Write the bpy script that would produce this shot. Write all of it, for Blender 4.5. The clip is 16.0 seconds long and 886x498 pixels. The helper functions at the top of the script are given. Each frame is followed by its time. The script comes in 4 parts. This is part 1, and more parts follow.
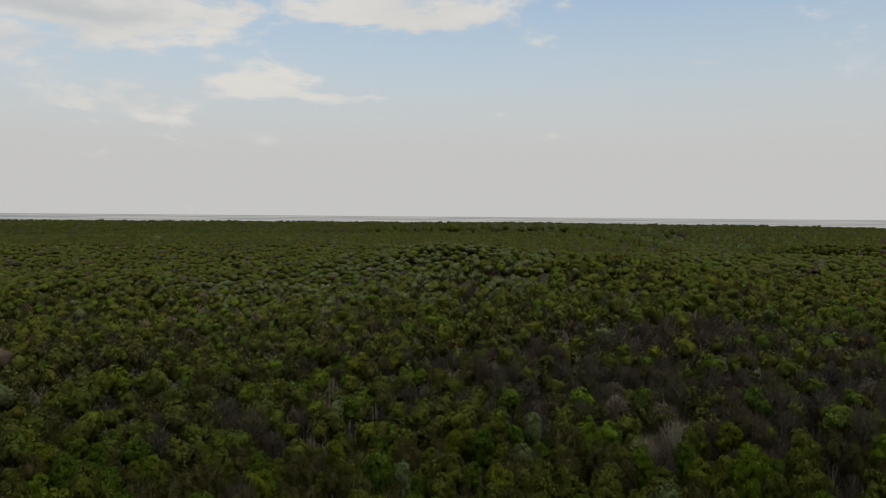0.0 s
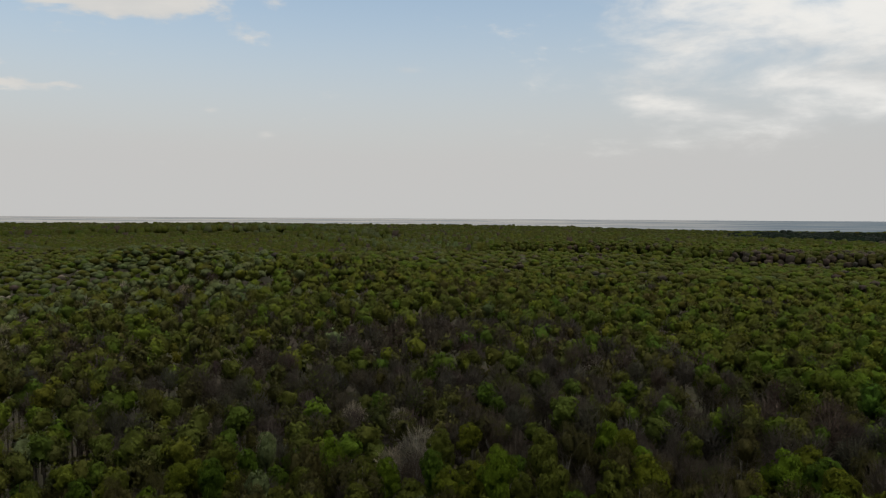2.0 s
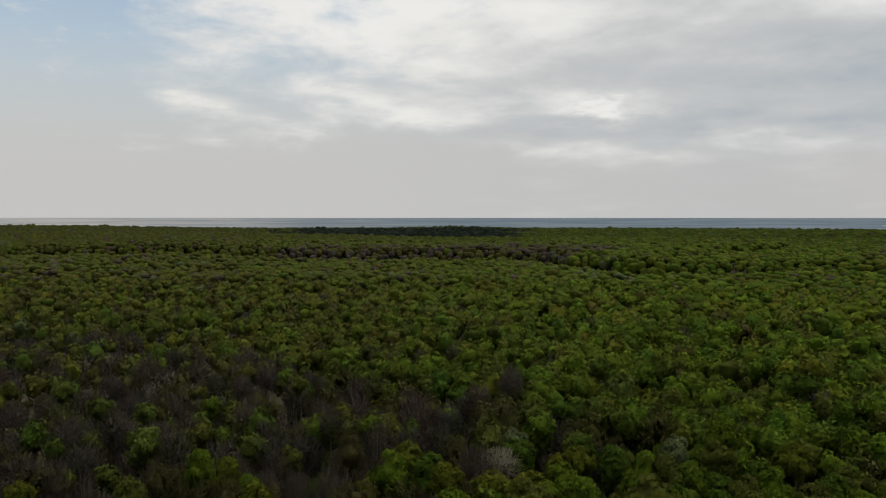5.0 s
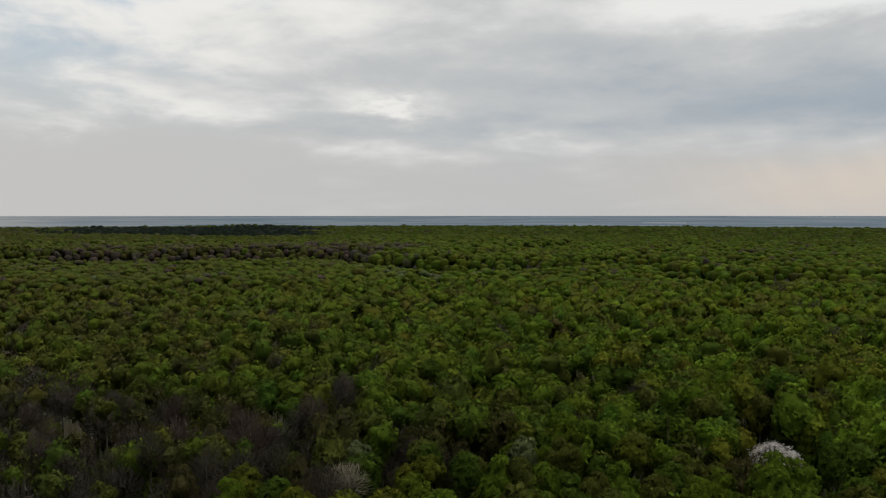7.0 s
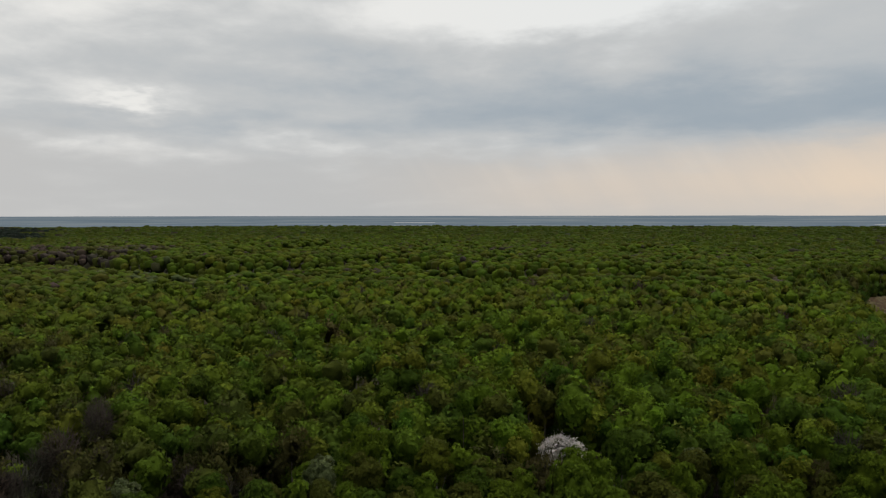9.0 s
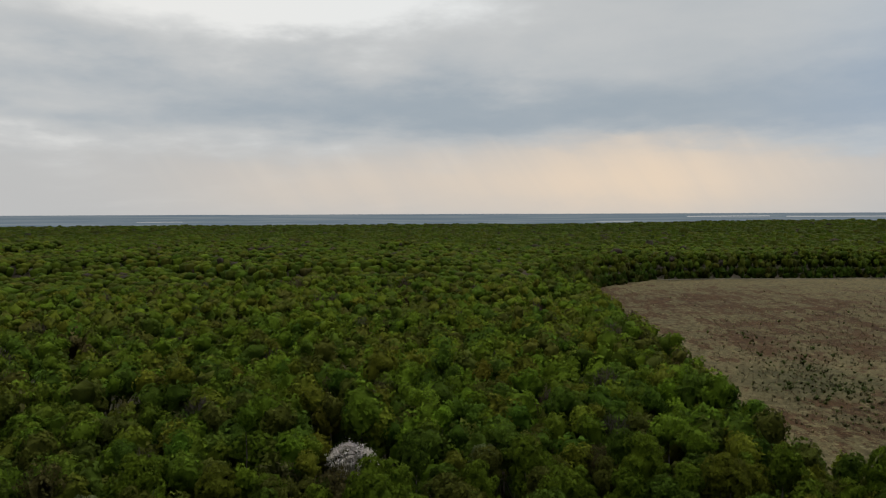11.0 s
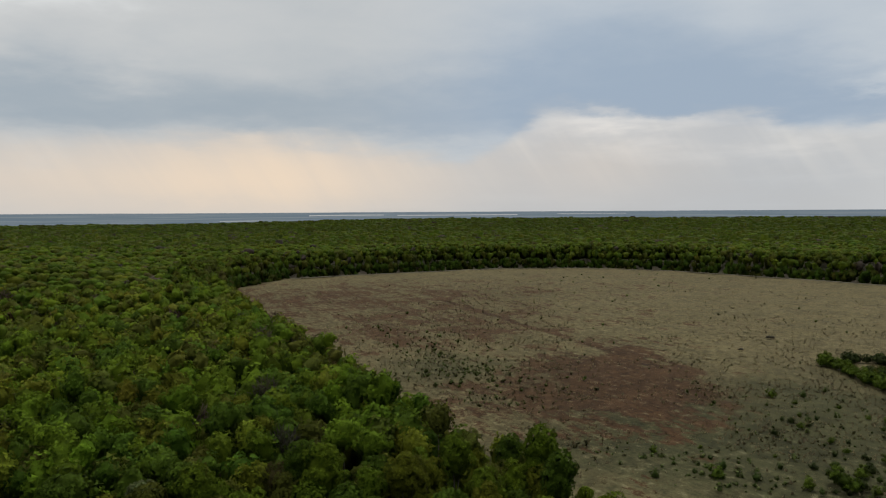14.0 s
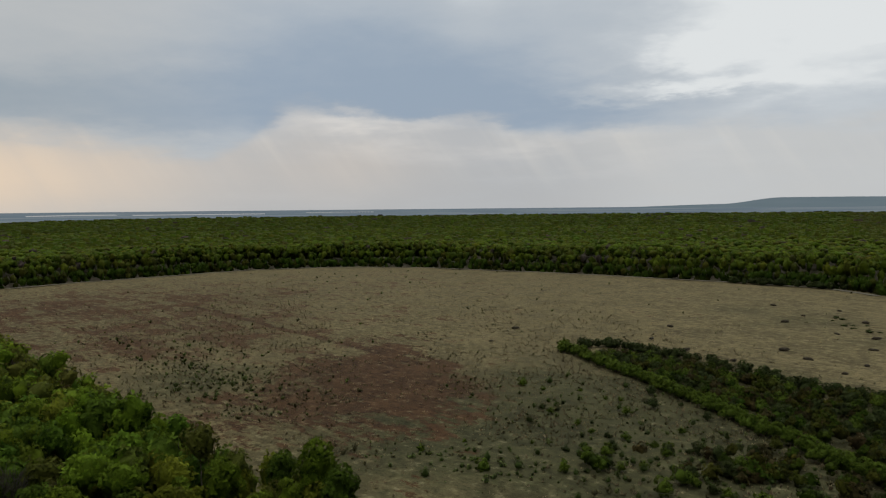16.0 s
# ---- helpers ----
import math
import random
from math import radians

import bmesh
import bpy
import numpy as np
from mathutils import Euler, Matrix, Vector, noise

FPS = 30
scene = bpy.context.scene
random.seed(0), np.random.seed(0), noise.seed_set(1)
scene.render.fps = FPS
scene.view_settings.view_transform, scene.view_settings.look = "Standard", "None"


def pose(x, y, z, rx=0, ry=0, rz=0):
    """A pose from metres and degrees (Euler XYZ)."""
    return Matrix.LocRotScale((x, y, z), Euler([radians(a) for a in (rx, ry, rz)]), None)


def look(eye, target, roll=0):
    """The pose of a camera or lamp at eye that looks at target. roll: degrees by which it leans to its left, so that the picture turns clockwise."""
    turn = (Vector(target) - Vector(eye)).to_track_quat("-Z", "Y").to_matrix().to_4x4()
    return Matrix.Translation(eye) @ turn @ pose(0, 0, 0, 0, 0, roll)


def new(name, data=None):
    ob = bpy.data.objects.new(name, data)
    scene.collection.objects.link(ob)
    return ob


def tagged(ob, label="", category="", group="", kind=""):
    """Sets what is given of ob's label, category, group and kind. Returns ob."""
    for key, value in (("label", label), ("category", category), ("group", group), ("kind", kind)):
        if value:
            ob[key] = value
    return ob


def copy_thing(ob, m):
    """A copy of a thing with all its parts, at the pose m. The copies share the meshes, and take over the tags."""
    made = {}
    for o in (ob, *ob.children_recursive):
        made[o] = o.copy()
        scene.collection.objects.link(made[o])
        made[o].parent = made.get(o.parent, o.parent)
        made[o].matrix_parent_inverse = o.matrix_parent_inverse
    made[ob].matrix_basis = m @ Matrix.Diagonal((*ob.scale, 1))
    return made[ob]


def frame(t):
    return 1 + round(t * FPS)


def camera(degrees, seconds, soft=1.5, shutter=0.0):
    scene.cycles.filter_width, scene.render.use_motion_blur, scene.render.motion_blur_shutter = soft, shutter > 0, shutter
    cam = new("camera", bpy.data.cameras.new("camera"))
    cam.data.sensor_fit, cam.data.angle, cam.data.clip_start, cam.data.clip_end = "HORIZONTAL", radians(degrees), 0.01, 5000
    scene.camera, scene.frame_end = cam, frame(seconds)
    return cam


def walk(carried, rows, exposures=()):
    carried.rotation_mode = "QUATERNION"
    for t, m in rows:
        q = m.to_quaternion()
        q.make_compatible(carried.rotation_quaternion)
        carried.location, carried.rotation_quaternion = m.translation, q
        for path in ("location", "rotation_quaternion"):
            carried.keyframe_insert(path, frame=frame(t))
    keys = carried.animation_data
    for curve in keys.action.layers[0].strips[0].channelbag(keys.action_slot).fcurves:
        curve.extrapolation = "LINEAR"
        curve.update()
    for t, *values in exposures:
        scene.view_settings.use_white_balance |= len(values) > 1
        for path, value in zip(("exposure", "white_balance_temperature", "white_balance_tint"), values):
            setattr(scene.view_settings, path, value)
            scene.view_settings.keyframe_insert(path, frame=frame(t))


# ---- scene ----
# ---- camera ----
cam = camera(60.14, 16.0, soft=1.2)
ROWS = [
    (0.0, 0.0, 0.0, 52.0, 0.0, -2.44, -0.47), (0.5, -0.6, 2.7, 52.0, -5.1, -2.40, -0.44),
    (1.0, -1.0, 5.5, 51.9, -10.28, -2.34, -0.42), (1.5, -1.2, 8.4, 51.8, -15.5, -2.32, -0.41),
    (2.0, -1.2, 11.3, 51.8, -21.05, -2.28, -0.36), (2.5, -1.0, 14.1, 51.7, -26.75, -2.25, -0.3),
    (3.0, -0.8, 16.8, 51.7, -32.57, -2.26, -0.26), (3.5, -0.7, 19.3, 51.8, -38.43, -2.28, -0.24),
    (4.0, -0.4, 21.7, 51.8, -44.26, -2.28, -0.16), (4.5, 0.0, 23.9, 51.8, -49.77, -2.30, -0.05),
    (5.0, 0.7, 26.3, 51.9, -54.58, -2.34, -0.01), (7.5, 4.6, 38.2, 52.2, -74.17, -2.50, 0.02),
    (8.0, 6.6, 40.2, 52.1, -78.84, -2.49, 0.03), (8.5, 8.7, 41.9, 51.9, -83.61, -2.49, 0.06),
    (9.0, 10.6, 43.3, 51.9, -88.32, -2.50, 0.1), (11.5, 18.0, 48.1, 52.0, -111.13, -2.66, 0.27),
    (12.0, 19.4, 48.7, 52.0, -115.76, -2.66, 0.3), (12.5, 20.9, 49.2, 52.0, -120.37, -2.70, 0.35),
    (13.0, 22.6, 49.4, 52.0, -124.97, -2.74, 0.40), (13.5, 24.5, 49.3, 51.9, -129.57, -2.78, 0.38),
    (14.0, 26.5, 49.1, 51.9, -134.22, -2.82, 0.33), (14.5, 28.3, 48.7, 51.9, -138.86, -2.87, 0.34),
    (15.0, 29.9, 48.1, 52.0, -143.53, -2.91, 0.43), (15.5, 31.2, 47.3, 52.1, -148.19, -2.97, 0.52),
    (16.0, 32.5, 46.3, 52.1, -152.9, -3.05, 0.56)]
walk(cam, [(t, pose(x, y, z, 90 + pitch, roll, yaw)) for t, x, y, z, yaw, pitch, roll in ROWS],
     exposures=((0.0, -0.02), (8.5, -0.05), (12.5, -0.04), (14.5, 0.05), (16.0, -0.13)))

# ---- sky and sun ----
SUN_AZ, SUN_EL = 150.0, 56.0
world = bpy.data.worlds.new("sky")
scene.world = world
world.use_nodes = True


class Nodes:
    """Short ways to wire nodes: every method gives back an output socket."""

    def __init__(self, tree):
        self.t = tree
        tree.nodes.clear()

    def node(self, kind, **ins):
        n = self.t.nodes.new(kind)
        for k, v in ins.items():
            self.put(n.inputs[k.replace("_", " ")], v)
        return n

    def put(self, socket, v):
        if isinstance(v, bpy.types.NodeSocket):
            self.t.links.new(v, socket)
        elif isinstance(v, tuple) and len(v) == 3 and len(socket.default_value) == 4:
            socket.default_value = (*v, 1.0)
        else:
            socket.default_value = v

    def m(self, op, a, b=0.0, c=0.0):
        n = self.t.nodes.new("ShaderNodeMath")
        n.operation = op
        for i, v in enumerate((a, b, c)):
            self.put(n.inputs[i], v)
        return n.outputs[0]

    def add(self, *vs):
        out = vs[0]
        for v in vs[1:]:
            out = self.m("ADD", out, v)
        return out

    def mul(self, a, b):
        return self.m("MULTIPLY", a, b)

    def step(self, v, lo, hi, a=0.0, b=1.0):
        n = self.t.nodes.new("ShaderNodeMapRange")
        n.interpolation_type = "SMOOTHSTEP"
        for i, s in enumerate((v, lo, hi, a, b)):
            self.put(n.inputs[i], s)
        return n.outputs[0]

    def mix(self, f, a, b, blend="MIX"):
        n = self.t.nodes.new("ShaderNodeMix")
        n.data_type, n.blend_type, n.clamp_factor = "RGBA", blend, True
        self.put(n.inputs[0], f)
        self.put(n.inputs[6], a)
        self.put(n.inputs[7], b)
        return n.outputs[2]

    def xyz(self, v):
        n = self.t.nodes.new("ShaderNodeSeparateXYZ")
        self.put(n.inputs[0], v)
        return n.outputs

    def join(self, x, y, z):
        n = self.t.nodes.new("ShaderNodeCombineXYZ")
        for i, v in enumerate((x, y, z)):
            self.put(n.inputs[i], v)
        return n.outputs[0]

    def noise(self, v, scale, detail=4.0, rough=0.55, warp=0.0, out=0):
        n = self.t.nodes.new("ShaderNodeTexNoise")
        self.put(n.inputs["Vector"], v)
        for k, s in (("Scale", scale), ("Detail", detail), ("Roughness", rough), ("Distortion", warp)):
            self.put(n.inputs[k], s)
        return n.outputs[out]

    def scaled(self, v, s):
        n = self.t.nodes.new("ShaderNodeVectorMath")
        n.operation = "MULTIPLY"
        self.put(n.inputs[0], v)
        self.put(n.inputs[1], s)
        return n.outputs[0]


def build_sky():
    g = Nodes(world.node_tree)
    way = g.node("ShaderNodeTexCoord").outputs["Generated"]
    x, y, z = g.xyz(way)
    # azimuth clockwise from +y, in degrees, cut behind at -105
    s75, c75 = math.sin(radians(75)), math.cos(radians(75))
    xr = g.m("SUBTRACT", g.mul(x, c75), g.mul(y, s75))
    yr = g.m("ADD", g.mul(x, s75), g.mul(y, c75))
    az0 = g.m("ADD", g.mul(g.m("ARCTAN2", xr, yr), 57.2958), 75.0)
    el0 = g.mul(g.m("ARCSINE", z), 57.2958)
    # cloud coordinates: flattened towards the horizon
    zz = g.m("ADD", g.m("MAXIMUM", z, 0.0), 0.16)
    plane = g.join(g.m("DIVIDE", x, zz), g.m("DIVIDE", y, zz), g.mul(z, 3.0))
    big = g.noise(plane, 0.9, 6.0, 0.6, 0.3)
    fine = g.noise(g.join(g.mul(az0, 0.13), g.mul(el0, 0.34), 0.0), 1.0, 8.0, 0.6, 0.25)
    wa, we, _ = g.xyz(g.noise(plane, 1.9, 5.0, 0.6, 0.0, 1))
    az = g.m("ADD", az0, g.mul(g.m("SUBTRACT", wa, 0.5), 16.0))
    el = g.m("ADD", el0, g.mul(g.m("SUBTRACT", we, 0.5), 5.0))
    wob = g.m("ADD", el0, g.mul(g.m("SUBTRACT", fine, 0.5), 2.2))

    def spot(a0, sa, e0, se, raw=False):
        u = g.m("DIVIDE", g.m("SUBTRACT", az0 if raw else az, a0), sa)
        v = g.m("DIVIDE", g.m("SUBTRACT", wob if raw else el, e0), se)
        q = g.m("ADD", g.mul(u, u), g.mul(v, v))
        return g.m("EXPONENT", g.mul(q, -1.0))

    sky = g.t.nodes.new("ShaderNodeTexSky")
    sky.sky_type, sky.sun_disc = "NISHITA", False
    sky.sun_elevation, sky.sun_rotation = radians(SUN_EL), radians(SUN_AZ)
    sky.air_density, sky.dust_density, sky.ozone_density = 1.0, 1.6, 1.0
    blue = g.mix(1.0, sky.outputs[0], (0.158, 0.170, 0.160), "MULTIPLY")
    haze = g.mix(g.step(az0, 40, 95), (0.565, 0.56, 0.55), (0.52, 0.525, 0.525))
    haze = g.mix(g.step(az0, 126, 142), haze, g.mix(g.step(az0, 158, 172), (0.495, 0.505, 0.515), (0.59, 0.60, 0.60)))
    clear = g.mix(g.step(el0, 3.0, 18.0, 0.0, 0.74), haze, blue)
    soft = g.noise(plane, 2.2, 6.0, 0.5, 0.15)

    # how much cloud there is
    deck = g.mul(g.step(az, 25.0, 40.0), g.step(el, 2.0, 9.0))
    heaps = g.add(g.mul(spot(-27, 12, 13.5, 3.6), 1.35), g.mul(spot(-2, 12, 14.8, 2.2), 1.25), g.mul(spot(-10, 8, 8.8, 0.7), 0.85),
                  g.mul(spot(-25, 10, 7.5, 1.5), 0.8), g.mul(spot(34, 7, 13.5, 3.5), 0.5))
    above = g.mul(g.step(el0, 17.0, 30.0), 0.7)
    body = g.add(g.mul(big, 0.3), g.mul(fine, 0.75), g.mul(soft, 0.25), -0.15)
    ragged = g.add(0.5, g.mul(g.m("SUBTRACT", fine, 0.5), 1.25), g.mul(g.m("SUBTRACT", soft, 0.5), 0.4))
    sheet = g.add(g.mul(deck, 0.62), above, g.mul(g.step(az, 44, 66), 0.5))
    dens = g.step(g.m("ADD", body, g.mul(sheet, 0.5)), 0.60, 0.92)
    dens = g.m("MAXIMUM", dens, g.step(g.m("ADD", ragged, g.mul(heaps, 0.40)), 0.66, 0.90))
    puffs = g.add(spot(-16.7, 0.75, 11.0, 0.3, True), spot(8.1, 0.45, 5.95, 0.22, True), spot(-13, 0.9, 5.4, 0.3, True),
                  spot(4.2, 0.4, 7.5, 0.2, True), g.mul(spot(18.5, 0.8, 10.6, 0.25, True), 0.5))
    dens = g.m("MAXIMUM", dens, g.mul(puffs, 0.6))

    # how dark the cloud is
    dark = g.add(g.mul(spot(124, 13, 12.0, 4.0), 0.22), g.mul(spot(100, 16, 8.0, 2.6), 0.5), g.mul(spot(122, 22, 7.0, 2.3), 0.6), g.mul(spot(148, 13, 9.5, 5.0), 0.85),
                 g.mul(spot(163, 11, 7.5, 2.2), 0.6), g.mul(spot(66, 16, 6.5, 0.8), 0.35), g.mul(spot(80, 12, 10, 1.2), 0.35),
                 g.mul(spot(-28, 9, 13.4, 0.8), 0.5))
    lit = g.add(g.mul(spot(97, 10, 15.2, 2.2), 1.25), g.mul(spot(177, 8.5, 12.5, 4.5), g.step(soft, 0.38, 0.62, 1.5, 0.6)), g.mul(spot(58, 14, 15, 2.0), 0.4),
                g.mul(spot(170, 8, 8.2, 0.5), 0.6), g.mul(spot(65, 2.6, 8.1, 0.5), 0.5), g.mul(spot(155, 2.6, 15.5, 3.5, True), 0.35))
    grain = g.add(g.mul(g.m("SUBTRACT", 0.5, fine), 0.7), g.mul(g.m("SUBTRACT", 0.5, soft), 1.3))
    shade = g.add(g.mul(dark, 0.95), g.mul(grain, g.step(az0, 85, 125, 0.95, 0.5)), g.mul(lit, -0.95), g.mul(g.step(az, 28, 80), 0.36), -0.12, g.mul(g.m("SUBTRACT", soft, 0.5), g.mul(dark, 1.3)))
    white = g.mix(g.step(shade, -0.35, 0.35), g.mix(g.step(az0, 12, 50), (0.72, 0.70, 0.665), g.mix(g.step(az0, 60, 140), (0.86, 0.85, 0.82), (0.80, 0.83, 0.84))), g.mix(g.step(az0, 126, 146), (0.555, 0.57, 0.575), (0.51, 0.56, 0.61)))
    murk = g.mix(g.step(az0, 122, 142), (0.345, 0.405, 0.46), (0.335, 0.415, 0.515))
    cloud = g.mix(g.step(shade, 0.2, 1.1), white, murk)
    out = g.mix(dens, clear, cloud)
    # thin rain haze and warm light under the deck, in faint slanting shafts
    low = g.m("SUBTRACT", 1.0, g.step(g.m("ADD", wob, g.mul(g.m("SUBTRACT", big, 0.5), 7.0)), 3.0, 6.6))
    # ragged lower edge of the rain cloud towards the field
    rim = g.add(5.2, g.step(az0, 125, 136, 0.0, -1.6), g.step(az0, 135, 143.5, 0.0, 3.7), g.step(az0, 143, 162, 0.0, -1.9), g.mul(g.m("SUBTRACT", wa, 0.5), 2.5))
    under = g.m("SUBTRACT", g.add(el0, g.mul(g.m("SUBTRACT", fine, 0.5), 2.4), g.mul(g.m("SUBTRACT", soft, 0.5), 2.6)), rim)
    low = g.m("ADD", g.mul(low, g.step(az0, 98, 116, 1.0, 0.0)), g.mul(g.step(under, 1.1, -0.9), g.step(az0, 98, 116)))
    out = g.mix(g.mul(low, 0.85), out, haze)
    glow = g.mul(g.mul(g.step(under, 0.7, -0.3), g.step(under, -4.2, -0.2)), g.add(spot(146, 5, 6.2, 4.0, True), g.mul(spot(160, 12, 5.0, 6.0, True), 0.5)))
    out = g.mix(g.mul(glow, g.step(soft, 0.38, 0.62, 0.35, 1.0)), out, (0.715, 0.70, 0.68))
    shaft = g.noise(g.join(g.mul(g.m("ADD", az0, g.mul(el0, 0.7)), 0.28), g.mul(el0, 0.03), 0.0), 1.0, 3.0, 0.6)
    beams = g.mul(g.mul(g.step(shaft, 0.45, 0.75), g.step(az0, 75, 95)), g.step(el0, 0.5, 5.0))
    warm = g.mul(g.add(spot(121, 13, 2.4, 3.0, True), g.mul(spot(99, 12, 2.0, 2.6, True), 0.45), g.mul(spot(146, 6, 3.0, 2.4, True), 0.25)), low)
    warm = g.mul(warm, g.step(shaft, 0.2, 0.65, 0.8, 1.0))
    out = g.mix(g.mul(g.mul(beams, low), g.step(az0, 136, 142, 0.26, 0.36)), out, (0.78, 0.75, 0.69))
    out = g.mix(g.mul(warm, 0.92), out, (0.84, 0.68, 0.52))
    zenith = g.step(el0, 22.0, 62.0, 1.0, 3.5)
    bg = g.node("ShaderNodeBackground", Color=out, Strength=zenith)
    g.t.links.new(bg.outputs[0], g.node("ShaderNodeOutputWorld").inputs[0])


build_sky()
sun = new("sun", bpy.data.lights.new("sun", "SUN"))
sun.data.energy, sun.data.angle, sun.data.color = 1.4, radians(20), (1.0, 0.94, 0.85)
sa, se = radians(SUN_AZ), radians(SUN_EL)
sun_way = Vector((math.sin(sa) * math.cos(se), math.cos(sa) * math.cos(se), math.sin(se)))
sun.matrix_world = look(sun_way * 900, (0, 0, 0))


# ---- materials ----
def material(name, build):
    mat = bpy.data.materials.new(name)
    mat.use_nodes = True
    g = Nodes(mat.node_tree)
    g.t.links.new(build(g), g.node("ShaderNodeOutputMaterial").inputs[0])
    return mat


def principled(g, color, rough=0.8, bump=None, gloss=0.2, **more):
    n = g.node("ShaderNodeBsdfPrincipled", Base_Color=color, Roughness=rough, **more)
    n.inputs["Specular IOR Level"].default_value = gloss
    if bump is not None:
        b = g.node("ShaderNodeBump", Height=bump[0], Strength=bump[1], Distance=bump[2])
        g.t.links.new(b.outputs[0], n.inputs["Normal"])
    return n.outputs[0]


def place(g):
    return g.node("ShaderNodeNewGeometry").outputs["Position"]


def foliage(g):
    a = g.t.nodes.new("ShaderNodeAttribute")
    a.attribute_name = "tint"
    b = g.t.nodes.new("ShaderNodeAttribute")
    b.attribute_name = "lean"
    turn = g.t.nodes.new("ShaderNodeVectorTransform")
    turn.vector_type, turn.convert_from, turn.convert_to = "NORMAL", "OBJECT", "WORLD"
    g.put(turn.inputs[0], b.outputs["Vector"])
    rnd = g.node("ShaderNodeObjectInfo").outputs["Random"]
    p = place(g)
    leaf = g.noise(p, 0.7, 3.0)
    grain = g.noise(p, 2.2, 4.0, 0.75)
    c = g.mix(g.step(leaf, 0.3, 0.7, 0.0, 0.35), a.outputs["Color"], g.mix(1.0, a.outputs["Color"], (1.35, 1.35, 1.0), "MULTIPLY"))
    c = g.mix(g.step(grain, 0.42, 0.68, 0.0, 0.55), c, g.mix(1.0, c, (0.55, 0.55, 0.5), "MULTIPLY"))
    c = g.mix(g.mul(rnd, 0.4), c, g.mix(1.0, c, (1.2, 1.0, 0.95), "MULTIPLY"))
    bump = g.node("ShaderNodeBump", Height=grain, Strength=0.7, Distance=0.35, Normal=turn.outputs[0])
    front = g.node("ShaderNodeBsdfPrincipled", Base_Color=c, Roughness=0.75, Normal=bump.outputs[0])
    front.inputs["Specular IOR Level"].default_value = 0.02
    back = g.node("ShaderNodeBsdfTranslucent", Color=c, Normal=turn.outputs[0]).outputs[0]
    n = g.node("ShaderNodeMixShader", Fac=0.2)
    g.t.links.new(front.outputs[0], n.inputs[1])
    g.t.links.new(back, n.inputs[2])
    return n.outputs[0]


def bark(g):
    p = place(g)
    n = g.noise(g.scaled(p, (6.0, 6.0, 1.2)), 1.0, 5.0)
    return principled(g, g.mix(n, (0.045, 0.038, 0.03), (0.13, 0.115, 0.095)), 0.9, (n, 0.6, 0.05))


def pale_bark(g):
    p = place(g)
    n = g.noise(g.scaled(p, (5.0, 5.0, 1.5)), 1.0, 5.0)
    return principled(g, g.mix(n, (0.14, 0.12, 0.10), (0.34, 0.31, 0.27)), 0.9, (n, 0.5, 0.04))


def forest_floor(g):
    p = place(g)
    n = g.noise(p, 0.06, 5.0)
    f = g.noise(p, 1.3, 5.0)
    c = g.mix(g.step(n, 0.35, 0.65), (0.055, 0.044, 0.032), (0.042, 0.046, 0.022))
    c = g.mix(g.step(f, 0.4, 0.75), c, (0.085, 0.064, 0.045))
    return principled(g, c, 0.95, (f, 0.8, 0.4), 0.1)


